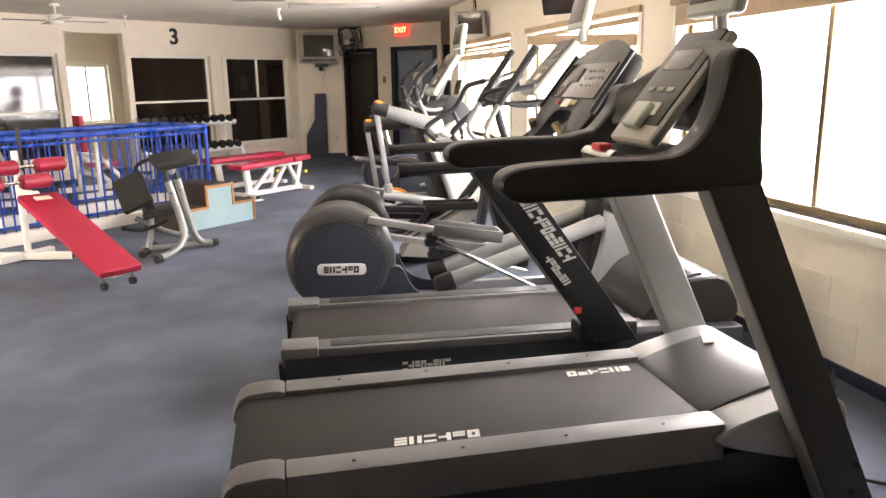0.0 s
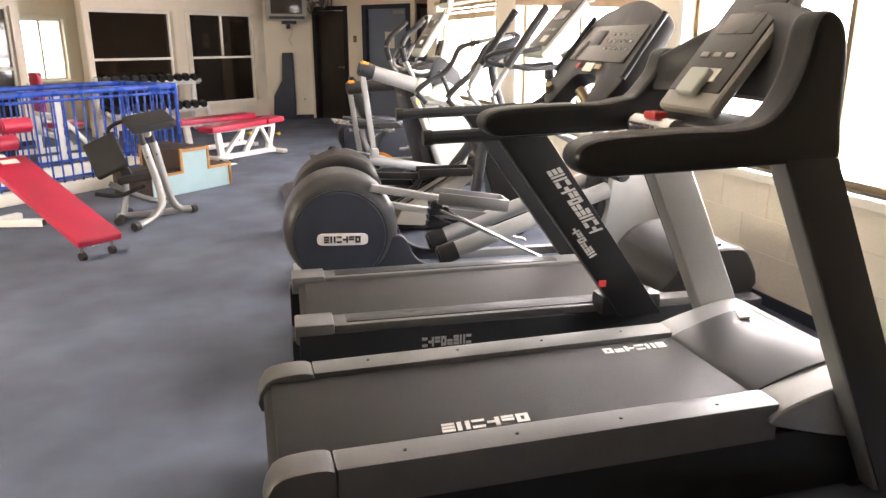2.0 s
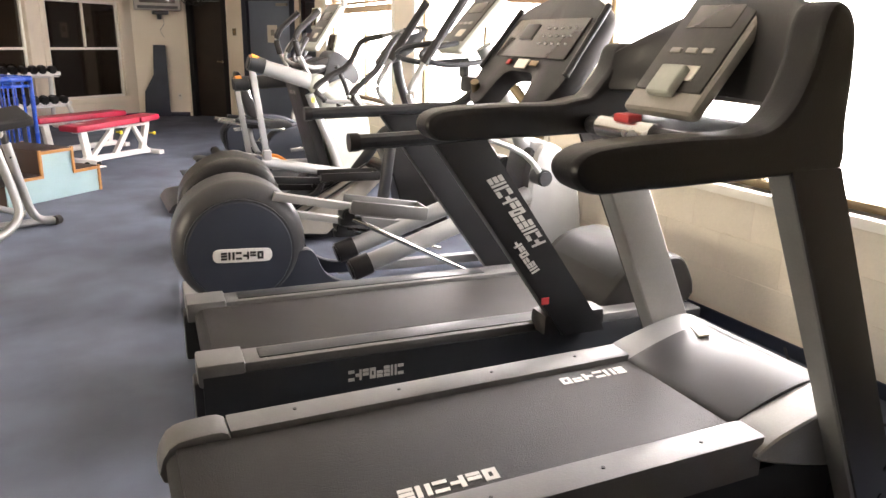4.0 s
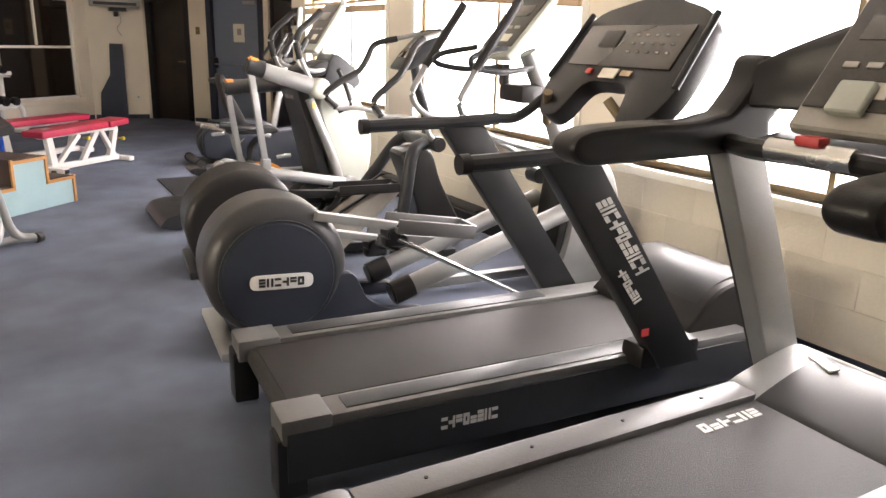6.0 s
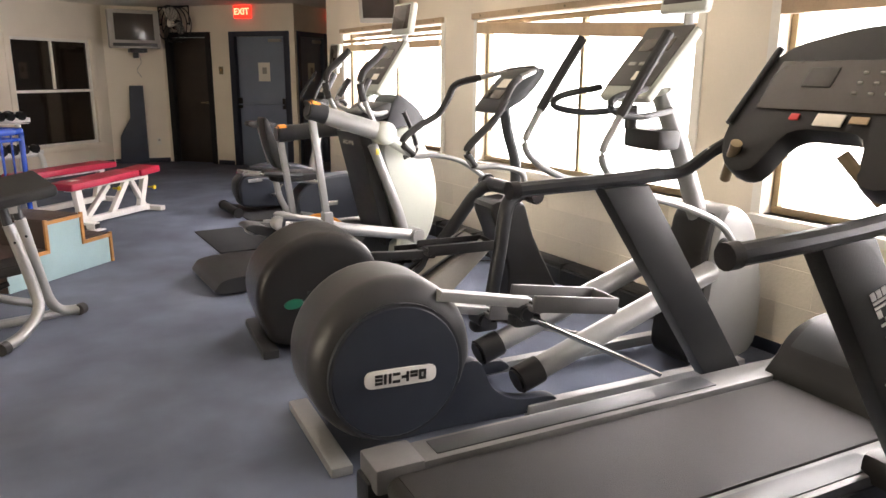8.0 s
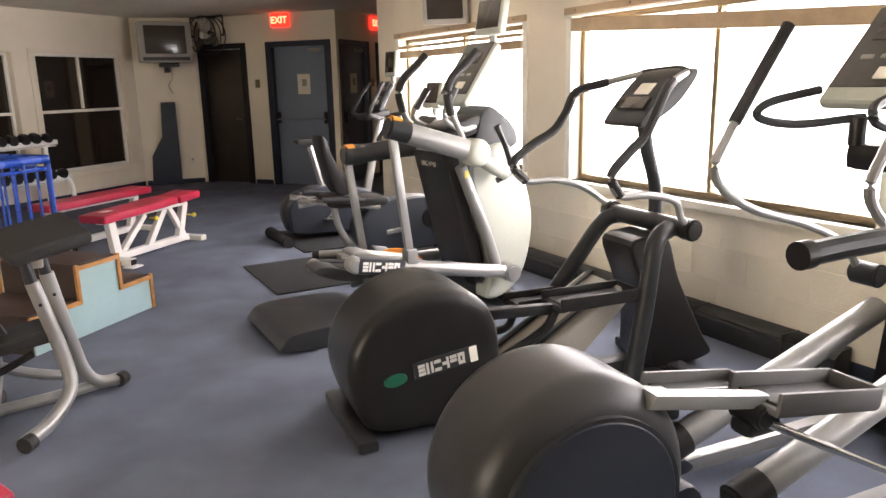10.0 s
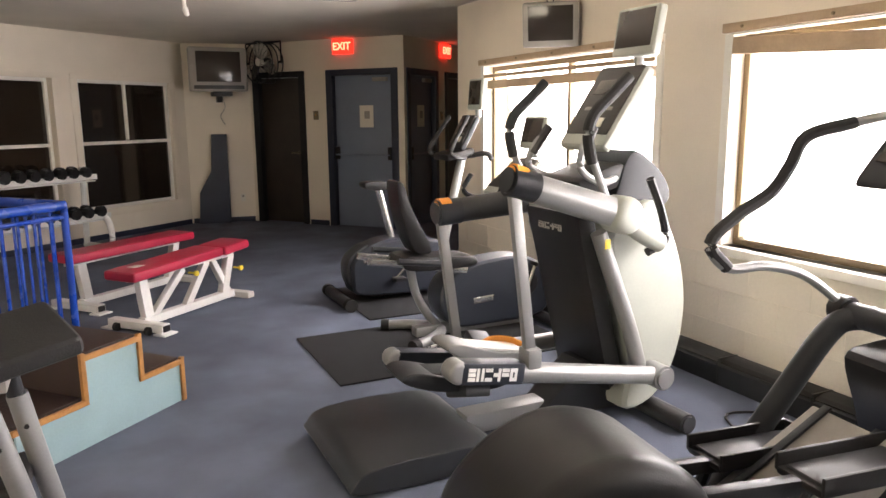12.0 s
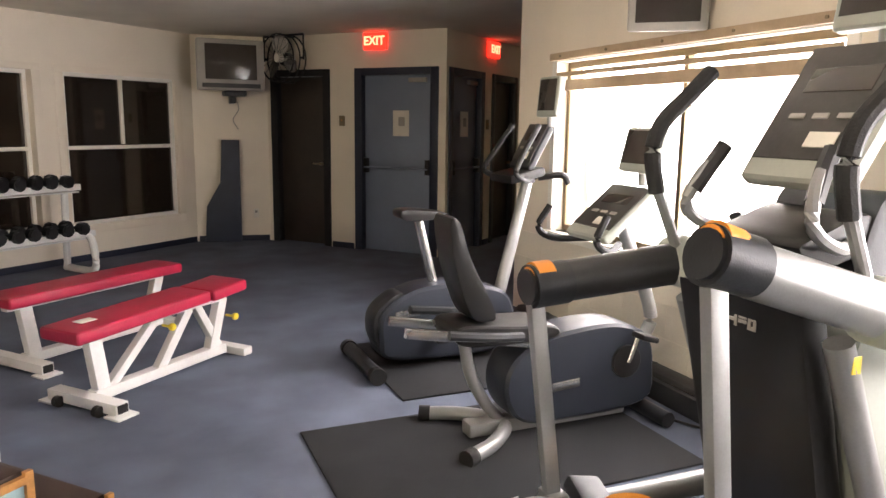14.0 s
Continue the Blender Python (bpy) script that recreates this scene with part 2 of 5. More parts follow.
def ring_disc(cx, cz, r0, r1, y0, y1, seg=48):
    bm = bmesh.new()
    v = [[bm.verts.new((cx + r * math.cos(2 * math.pi * k / seg), y, cz + r * math.sin(2 * math.pi * k / seg))) for k in range(seg)] for r, y in ((r0, y0), (r0, y1), (r1, y1), (r1, y0))]
    for a, b in ((0, 1), (1, 2), (2, 3), (3, 0)):
        for k in range(seg):
            j = (k + 1) % seg
            bm.faces.new((v[a][k], v[a][j], v[b][j], v[b][k]))
    return bm


STROKES = ((0, 0, 0.3, 1), (0, 0.72, 0.85, 1), (0, 0.36, 0.85, 0.64), (0.55, 0, 0.85, 1), (0, 0, 0.85, 0.28))
MARKS = ((1, 2, 4), (0, 3), (1, 4), (3, 2), (1, 2), (0, 3, 1, 4), (2, 4))


def wordmark(length, height, count, depth, m, slant=0.0, order=0):
    """A mark of plain strokes in the local x-z plane of m, centred; it spells nothing."""
    out, w = [], length / count
    for k in range(count):
        x0 = -length / 2 + k * w
        for i in MARKS[(k + order) % len(MARKS)]:
            a, b, c, d = STROKES[i]
            g = box(x0 + w * (a + c) / 2, 0, height * ((b + d) / 2 - 0.5), w * (c - a), depth * (1 + 0.02 * i), height * (d - b))
            for v in g.verts:
                v.co.x += v.co.z * slant
            g.transform(m)
            out.append(g)
    return join(*out)


def loft(sections):
    """A closed skin over outlines of equal length, capped at both ends."""
    bm = bmesh.new()
    rings = [[bm.verts.new(p) for p in ring] for ring in sections]
    n = len(rings[0])
    for a, b in zip(rings, rings[1:]):
        for k in range(n):
            bm.faces.new((a[k], a[(k + 1) % n], b[(k + 1) % n], b[k]))
    bm.faces.new(rings[0][::-1])
    bm.faces.new(rings[-1])
    return bm


def text_mesh(name, body, size, depth, material, m, parent=None, label=""):
    c = bpy.data.curves.new(name, "FONT")
    c.body, c.size, c.extrude, c.align_x, c.align_y, c.offset = body, size, depth, "CENTER", "CENTER", size * 0.02
    tmp = new("tmp_text", c)
    me = bpy.data.meshes.new_from_object(tmp.evaluated_get(bpy.context.evaluated_depsgraph_get()))
    bpy.data.objects.remove(tmp)
    me.materials.clear()
    me.materials.append(material)
    ob = new(name, me)
    ob.parent = parent
    if parent:
        ob.matrix_local = m
    else:
        ob.matrix_world = m
    return tagged(ob, label)


# ---- structure ----
HIGH = 2.52


def wall(name, a, b, label, holes=(), thick=0.16, material=PAINT, top=HIGH, z_from=0.0):
    """A wall from a to b in plan; the room lies to the right of a to b. holes: u0, u1, z0, z1."""
    a, b = Vector((*a, 0)), Vector((*b, 0))
    d = b - a
    length = d.length
    us = sorted({0.0, length, *[u for h in holes for u in h[:2]]})
    pieces = []
    for u0, u1 in zip(us, us[1:]):
        zs = sorted([(h[2], h[3]) for h in holes if h[0] < (u0 + u1) / 2 < h[1]])
        z = z_from
        for z0, z1 in zs + [(top, top)]:
            if z0 - z > 0.001:
                pieces.append(box((u0 + u1) / 2, thick / 2, (z + z0) / 2, u1 - u0, thick, z0 - z))
            z = z1
    m = Matrix.Translation(a) @ Matrix.Rotation(math.atan2(d.y, d.x), 4, "Z")
    ob = solid(name, join(*pieces), material, label, "wall", m, kind="structure")
    return ob, m


floor = solid("floor", box(0, 7, -0.06, 13, 20, 0.12), CARPET, "worn blue-grey low-pile carpet floor", "floor", kind="structure")
ceiling = solid("ceiling", box(0, 7, HIGH + 0.06, 13, 20, 0.12), CEIL, "cream textured ceiling", "ceiling", kind="structure")
solid("ground", box(0, 0, -0.5, 400, 400, 0.2), mat("pale_ground", (0.5, 0.48, 0.44), 0.9, stain=0.1), "pale sunlit ground outside", "ground", kind="structure")

A, LDIR = Vector((0.37, 15.38)), Vector((0.783, 0.622))


def on_left(u):
    p = A + LDIR * u
    return (p.x, p.y)


# left wall, from its far end to the corner; u0 is measured back from the corner
LEN = 7.6
lw, LM = wall("wall_left", on_left(-LEN), on_left(0), "cream painted wall with dark windows and an opening",
              [(LEN - 1.69, LEN - 0.27, 0.38, 1.97), (LEN - 3.52, LEN - 2.02, 0.38, 1.97), (LEN - 4.56, LEN - 3.62, 0, 2.3), (LEN - 6.3, LEN - 4.68, 0.38, 1.97)])
B, E = Vector((1.25, 15.23)), Vector((2.85, 13.32))
wt, TM = wall("wall_tv", A, B, "cream painted wall under the television")
wd, DM = wall("wall_doors", B, E, "cream painted wall with doors", [(0.06, 0.95, 0, 2.12), (1.3, 2.4, 0, 2.12)])
E2 = E + Vector((0.77, 0.64)) * 3.2
w2, EM = wall("wall_exit", E, E2, "cream painted wall of the exit passage", [(0.06, 1.02, 0, 2.12), (1.25, 2.1, 0, 2.12)])
wall("wall_north", (E2.x, E2.y), (E2.x, 10.87), "cream painted end wall")
wall("wall_passage", (E2.x, 10.87), (2.56, 10.87), "cream painted passage wall")
WALL_X, WALL_Y0 = 2.4, 10.87
ww, WM = wall("wall_windows", (WALL_X, WALL_Y0), (WALL_X, -2.5), "cream painted block wall with a row of windows",
              [(WALL_Y0 - y1, WALL_Y0 - y0, SILL, HEAD) for y0, y1 in WINDOWS])
wall("wall_south", (WALL_X + 0.16, -2.5), (-5.5, -2.5), "cream painted wall behind")
# The west wall and its window are unseen, added to let light in.
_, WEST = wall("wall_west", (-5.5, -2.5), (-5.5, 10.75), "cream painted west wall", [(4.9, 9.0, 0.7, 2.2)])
# the recess behind the opening in the left wall
p, q = Vector(on_left(-2.9)), Vector(on_left(-5.4))
n = Vector((-LDIR.y, LDIR.x))
r0, r1 = p + n * 0.16, p + n * 1.45
s0, s1 = q + n * 0.16, q + n * 1.45
_, RM = wall("wall_recess_back", s1, r1, "grey-cream back wall of the recess", [(1.5, 2.25, 0.85, 1.85)])
wall("wall_recess_side", r1, r0, "cream side wall of the recess")
wall("wall_recess_end", s0, s1, "cream side wall of the recess")
# added unseen wall, plain and dark, that closes off the rooms behind the dark windows and doorways
wall("wall_beyond", (r1.x - n.x * 0.5 + LDIR.x * 0.2, r1.y - n.y * 0.5 + LDIR.y * 0.2), (0.3, 16.4), "unseen dark wall added beyond the windows", material=DARKROOM)


def baseboard(m, u0, u1):
    solid("baseboard", box((u0 + u1) / 2, -0.006, 0.035, u1 - u0, 0.012, 0.07, 0.003), NAVY, "dark rubber baseboard", "baseboard", m, kind="structure")


for m, spans in ((LM, [(0.0, LEN - 4.58), (LEN - 3.6, LEN - 0.02)]), (TM, [(0.02, 0.88)]), (DM, [(0.97, 1.28), (2.42, 2.48)]), (EM, [(1.04, 1.23), (2.12, 3.1)]), (WM, [(0.0, 13.3)])):
    for u0, u1 in spans:
        baseboard(m, u0, u1)


# painted blocks below the window sills
def wall_blocks():
    full = mesh_of(box(0, 0, 0, 0.397, 0.01, 0.197, 0.002, seg=1), "block", BLOCKS)
    half = mesh_of(box(0, 0, 0, 0.197, 0.01, 0.197, 0.002, seg=1), "block_half", BLOCKS)
    for row in range(3):
        u = 0.0
        first = True
        while u < 12.9:
            w = 0.2 if (first and row % 2) else 0.4
            ob = new("block", half if w < 0.3 else full)
            ob.parent = ww
            ob.location = (u + w / 2, 0.0025, 0.2 + row * 0.2)
            u += w
            first = False


def window_unit(m, u0, u1, z0, z1, name, mullions, frame_mat, trim_mat, glass_mat, depth=0.1, cross=None, label=""):
    """Frame, sill and panes in a wall hole; the room is on the -y side."""
    ob = thing(name, label, "window", m, kind="structure")
    w, h, cu, cz = u1 - u0, z1 - z0, (u0 + u1) / 2, (z0 + z1) / 2
    part("window_frame", join(box(cu, depth, z0 + 0.02, w, 0.05, 0.04, 0.005), box(cu, depth, z1 - 0.02, w, 0.05, 0.04, 0.005), box(u0 + 0.02, depth, cz, 0.04, 0.05, h - 0.08, 0.005), box(u1 - 0.02, depth, cz, 0.04, 0.05, h - 0.08, 0.005)), frame_mat, ob)
    if trim_mat:
        part("window_sill", box(cu, 0.015, z0 - 0.025, w + 0.12, 0.13, 0.05, 0.008), trim_mat, ob)
        part("casing", join(box(u0 - 0.03, -0.008, cz, 0.06, 0.016, h, 0.004), box(u1 + 0.03, -0.008, cz, 0.06, 0.016, h, 0.004), box(cu, -0.008, z1 + 0.03, w + 0.12, 0.016, 0.06, 0.004)), trim_mat, ob)
    edges = [u0 + 0.04] + list(mullions) + [u1 - 0.04]
    for u in mullions:
        part("mullion", box(u, depth, cz if cross is None else (cross + z1) / 2, 0.035, 0.05, h - 0.08 if cross is None else z1 - cross - 0.06, 0.004), frame_mat, ob)
    if cross is not None:
        part("cross_bar", box(cu, depth, cross, w - 0.08, 0.055, 0.04, 0.005), frame_mat, ob)
        pane = part("pane", box(cu, depth + 0.012, (z0 + 0.04 + cross) / 2, w - 0.06, 0.008, cross - z0 - 0.03), glass_mat, ob)
    lo = cross if cross is not None else z0 + 0.04
    for a, b in zip(edges, edges[1:]):
        pane = part("pane", box((a + b) / 2, depth + 0.012, (lo + z1 - 0.04) / 2, b - a - 0.004, 0.008, z1 - 0.04 - lo - 0.004), glass_mat, ob)
        if glass_mat is CLEAR:
            pane.visible_shadow = False
    return ob


for i, (y0, y1) in enumerate(WINDOWS):
    u0, u1 = WALL_Y0 - y1, WALL_Y0 - y0
    mull = WALL_Y0 - (y0 + (y1 - y0) * 0.47)
    window_unit(WM, u0, u1, SILL, HEAD, "window_%d" % (i + 1), [mull], BRONZE, WHITE, CLEAR, 0.1, None, "bright sliding window with thin bronze frame and white sill")


window_unit(RM, 1.5, 2.25, 0.85, 1.85, "window_7", [1.87], WHITE, WHITE, CLEAR, 0.08, None, "bright window in the back wall of the recess")
window_unit(WEST, 4.9, 9.0, 0.7, 2.2, "window_8", [6.3, 7.6], BRONZE, WHITE, CLEAR, 0.1, None, "unseen wide window with thin bronze frame, added for light from the west")


def window_shade(y0, y1, bands, tilt):
    """Tan shade: a top batten with screws and hanging folded bands."""
    ob = thing("window_shade", "tan fabric shade pulled up unevenly under a wooden batten", "window shade", pose(WALL_X - 0.015, (y0 + y1) / 2, 0))
    w = y1 - y0 + 0.08
    head = part("batten", box(-0.012, 0, HEAD + 0.035, 0.03, w + 0.04, 0.05, 0.005), SHADE, ob)
    for k in range(5):
        part("screw", rod((-0.026, -w / 2 + 0.12 + k * (w - 0.24) / 4, HEAD + 0.035), (-0.034, -w / 2 + 0.12 + k * (w - 0.24) / 4, HEAD + 0.035), 0.009), BRONZE, head)
    for z, h, t, tilted in bands:
        b = box(0, 0, 0, t, w - 0.1, h, 0.006)
        b.transform(pose(0, 0, z, tilt if tilted else 0, 0, 0))
        part("fold", b, SHADE, ob)


window_shade(8.08, 10.32, [(1.845, 0.03, 0.02, False), (1.77, 0.07, 0.035, False)], 0)
window_shade(5.16, 7.47, [(1.81, 0.09, 0.04, True)], 3.0)
window_shade(2.2, 4.62, [(1.87, 0.13, 0.05, False)], 0)

window_unit(LM, LEN - 1.69, LEN - 0.27, 0.38, 1.97, "window_4", [LEN - 0.98], WHITE, None, TINT, 0.05, 1.2, "dark tinted interior window with white cross bar")
window_unit(LM, LEN - 3.52, LEN - 2.02, 0.38, 1.97, "window_4", [], WHITE, None, TINT, 0.1, 1.2, "dark tinted interior window reflecting the gym")
window_unit(LM, LEN - 6.3, LEN - 4.68, 0.38, 1.97, "window_4", [], WHITE, None, TINT, 0.1, 1.1, "dark tinted interior window reflecting bright windows")


def casing_strips(m, u0, u1, z0, z1, name):
    solid(name, join(box(u0 - 0.045, -0.008, (z0 + z1) / 2, 0.09, 0.016, z1 - z0, 0.004), box(u1 + 0.045, -0.008, (z0 + z1) / 2, 0.09, 0.016, z1 - z0, 0.004),
                     box((u0 + u1) / 2, -0.008, z0 - 0.045, u1 - u0 + 0.18, 0.016, 0.09, 0.004), box((u0 + u1) / 2, -0.008, z1 + 0.03, u1 - u0 + 0.18, 0.016, 0.06, 0.004)), PAINT, "cream window casing", "trim", m, kind="structure")


casing_strips(LM, LEN - 1.69, LEN - 0.27, 0.38, 1.97, "trim")
casing_strips(LM, LEN - 3.52, LEN - 2.02, 0.38, 1.97, "trim")


def door_unit(m, u0, u1, name, slab_mat, frame_mat, label, bar=False, recess=0.05):
    ob = thing(name, label, "door", m, kind="structure")
    part("door_frame", join(box(u0 + 0.05, 0.05, 1.06, 0.1, 0.13, 2.12, 0.006), box(u1 - 0.05, 0.05, 1.06, 0.1, 0.13, 2.12, 0.006), box((u0 + u1) / 2, 0.05, 2.08, u1 - u0 - 0.2, 0.13, 0.08, 0.006)), frame_mat, ob)
    slab = part("door_leaf", box((u0 + u1) / 2, recess + 0.03, 1.022, u1 - u0 - 0.21, 0.045, 2.03, 0.004), slab_mat, ob)
    w = u1 - u0 - 0.24
    if bar:
        part("push_bar", join(rod((u0 + 0.13, recess - 0.055, 0.99), (u1 - 0.13, recess - 0.055, 0.99), 0.013)), DOORP, slab, "slim push bar")
        for u in (u0 + 0.14, u1 - 0.14):
            part("latch_case", box(u, recess - 0.03, 1.01, 0.045, 0.07, 0.17, 0.008), BLACK, slab)
        part("door_closer", box(u1 - 0.28, recess - 0.02, 1.98, 0.22, 0.05, 0.05, 0.008), TVGREY, slab)
        part("notice", box((u0 + u1) / 2 + 0.04, recess + 0.004, 1.5, 0.21, 0.004, 0.29), PAPER, slab, "white paper notice")
        part("notice_print", box((u0 + u1) / 2 + 0.05, recess + 0.0005, 1.52, 0.08, 0.003, 0.1), TVGREY, slab)
    else:
        part("door_handle", join(rod((u1 - 0.17, recess + 0.01, 1.0), (u1 - 0.17, recess - 0.05, 1.0), 0.02), rod((u1 - 0.17, recess - 0.05, 1.0), (u1 - 0.27, recess - 0.05, 1.0), 0.01)), BRONZE, slab)


# Doors 1 and 4: the dark of open doorways put into the leaf colour.
door_unit(DM, 0.06, 0.95, "door_1", DARKROOM, BLACKP, "very dark brown leaf standing for an unlit doorway, in a black frame", recess=0.06)
door_unit(DM, 1.3, 2.4, "door_2", DOORP, NAVY, "blue-grey steel exit door with push bar and notice", True)
door_unit(EM, 0.06, 1.02, "door_3", DOORP, NAVY, "blue-grey steel exit door in the side wall", True)
door_unit(EM, 1.25, 2.1, "door_4", DARKROOM, BLACKP, "very dark brown leaf standing for an unlit doorway, in a black frame", recess=0.06)


def exit_sign(m, u, z):
    ob = thing("exit_sign", "lit red exit sign on the wall", "exit sign", m @ pose(u, -0.03, z), "exit signs")
    part("housing", box(0, 0.0, 0, 0.3, 0.05, 0.19, 0.01), EXITRED, ob)
    text_mesh("letters", "EXIT", 0.135, 0.002, EXITTXT, pose(0, -0.028, 0, 90, 0, 0), ob, "glowing letters EXIT")


exit_sign(DM, 1.6, 2.41)
exit_sign(EM, 1.22, 2.4)
for m, u, z in ((DM, 1.12, 1.52), (EM, 1.13, 1.5)):
    ob = thing("light_switch", "small brass switch plate on the wall", "switch", m @ pose(u, -0.004, z))
    part("plate", box(0, 0, 0, 0.08, 0.008, 0.12, 0.003), BRONZE, ob)
    part("toggle", box(0, -0.008, 0.005, 0.012, 0.014, 0.025, 0.003), ORANGEWOOD, ob)
ob = thing("wall_outlet", "small wall socket plate", "socket", TM @ pose(0.72, -0.004, 0.35))
part("plate", box(0, 0, 0, 0.07, 0.008, 0.115, 0.003), PAPER, ob)
part("socket", box(0, -0.005, 0.02, 0.03, 0.004, 0.03, 0.003), TVGREY, ob)
tagged(text_mesh("number_sign", "3", 0.36, 0.012, BLACK, LM @ pose(LEN - 2.7, -0.012, 2.27, 90, 0, 0)), "black number 3 fixed on the wall", "number sign")


# ---- ceiling fittings ----
def ceiling_light(x, y, rz, lx=1.2, ly=0.32):
    ob = thing("ceiling_light", "unlit flush fluorescent ceiling light", "ceiling light", pose(x, y, HIGH, 0, 0, rz), "ceiling lights")
    part("frame", join(box(0, ly / 2, -0.02, lx, 0.03, 0.04, 0.004), box(0, -ly / 2, -0.02, lx, 0.03, 0.04, 0.004), box(lx / 2, 0, -0.02, 0.03, ly - 0.03, 0.04, 0.004), box(-lx / 2, 0, -0.02, 0.03, ly - 0.03, 0.04, 0.004)), TVGREY, ob)
    part("diffuser", box(0, 0, -0.022, lx - 0.03, ly - 0.03, 0.024, 0.004), LIGHTPANEL, ob)


ceiling_light(0.7, 10.57, -2)


def ceiling_fan(x, y):
    ob = thing("ceiling_fan", "white ceiling fan with four blades at rest", "ceiling fan", pose(x, y, HIGH))
    part("rod", rod((0, 0, 0), (0, 0, -0.14), 0.014), WHITE, ob)
    part("motor", rod((0, 0, -0.13), (0, 0, -0.24), 0.1, 0.09, 24, 0.02), WHITE, ob)
    part("canopy", rod((0, 0, 0), (0, 0, -0.03), 0.06), WHITE, ob)
    for k in range(4):
        b = box(0.36, 0, -0.21, 0.5, 0.13, 0.008, 0.003)
        b.transform(pose(0, 0, 0, 0, 0, 25 + 90 * k))
        part("blade", b, TVGREY, ob)


ceiling_fan(-2.85, 10.8)
vent = thing("ceiling_vent", "slotted grey ceiling vent", "vent", pose(-0.3, 9.95, HIGH, 0, 0, -4))
part("vent_frame", join(box(0, 0.15, -0.01, 0.66, 0.03, 0.02), box(0, -0.15, -0.01, 0.66, 0.03, 0.02), box(0.315, 0, -0.01, 0.03, 0.27, 0.02), box(-0.315, 0, -0.01, 0.03, 0.27, 0.02)), TVGREY, vent)
for k in range(9):
    part("slat", box(-0.27 + k * 0.0675, 0, -0.01, 0.02, 0.27, 0.012, 0.003, (0, 35, 0)), TVGREY, vent)
for x, y in ((-0.03, 11.2), (-2.3, 12.5)):
    ob = thing("sprinkler_head", "small pale sprinkler head hanging from the ceiling", "sprinkler", pose(x, y, HIGH))
    part("collar", rod((0, 0, 0), (0, 0, -0.02), 0.04), WHITE, ob)
    part("bulb", join(rod((0, 0, -0.02), (0, 0, -0.09), 0.016), rod((0, 0, -0.09), (0.02, 0.01, -0.16), 0.028, 0.02, 12, 0.006)), WHITE, ob)


# ---- corner television, fan, mat ----
tv = thing("television", "old grey tube television on a corner bracket", "television", TM @ pose(0.47, -0.36, 2.14, 0, 0, 10))
part("case", join(box(0, -0.07, 0, 0.76, 0.14, 0.58, 0.025), prism([(-0.34, -0.25), (0.34, -0.25), (0.34, 0.25), (-0.34, 0.25)], 0.0, 0.2, 0.05)), TVGREY, tv)
part("screen", box(0, -0.142, 0.035, 0.58, 0.012, 0.4, 0.02), SCREEN, tv)
part("speaker_strip", box(0, -0.142, -0.235, 0.66, 0.008, 0.05, 0.004), DARKGREY, tv)
part("bracket", join(box(0.05, 0.05, -0.32, 0.26, 0.24, 0.06, 0.01), box(0.05, 0.26, -0.36, 0.07, 0.14, 0.14, 0.01)), BLACKP, tv)
part("cable", tube([(0.1, 0.3, -0.36), (0.13, 0.31, -0.5), (0.06, 0.31, -0.62), (0.12, 0.32, -0.74)], 0.005, 6), TVGREY, tv)

fan = thing("wall_fan", "caged industrial wall fan in a black bracket", "fan", DM @ pose(0.43, -0.2, 2.235, 0, 0, -8) @ Matrix.Scale(1.15, 4))
part("hoop", join(*[tube([(0.24 * math.cos(a), y, 0.24 * math.sin(a)) for a in [k * math.pi / 12 for k in range(25)]], 0.008, 6, 1) for y in (-0.09, 0.0, 0.08)]), BLACKP, fan)
part("bracket", join(rod((-0.29, 0, 0.23), (0.29, 0, 0.23), 0.012), rod((-0.29, 0, 0.23), (-0.29, 0, -0.02), 0.01), rod((0.29, 0, 0.23), (0.29, 0, -0.02), 0.01), rod((-0.29, 0, 0), (-0.24, 0, 0), 0.012), rod((0.29, 0, 0), (0.24, 0, 0), 0.012), rod((0, 0, 0.23), (0, 0.14, 0.23), 0.015)), BLACKP, fan)
part("motor", rod((0, -0.02, 0), (0, 0.1, 0), 0.07, 0.06, 18, 0.015), BLACK, fan)
part("hub", rod((0, -0.1, 0), (0, -0.02, 0), 0.045, 0.04, 18, 0.01), PAPER, fan)
for k in range(3):
    b = prism(curve_profile([(0.03, -0.03), (0.12, -0.1), (0.22, -0.06), (0.22, 0.07), (0.1, 0.06)], 4), -0.004, 0.004)
    b.transform(pose(0, -0.03, 0, 0, 20 + 120 * k, 0) @ pose(0, 0, 0, 20, 0, 0))
    part("blade", b, CHROME, fan)
for k in range(18):
    a = k * math.pi / 9
    part("wire", rod((0.045 * math.cos(a), -0.1, 0.045 * math.sin(a)), (0.235 * math.cos(a), -0.09, 0.235 * math.sin(a)), 0.0025, seg=5), BLACKP, fan)

solid("folded_mat", prism([(-0.2, 0), (0.24, 0), (0.24, 1.27), (0.03, 1.27), (0.0, 0.75), (-0.17, 0.45)], -0.1, -0.02, 0.015), PADBLUE, "navy vinyl exercise mat leaning on the wall", "exercise mat", TM @ pose(0.3, -0.02, 0, 0, 0, 0))


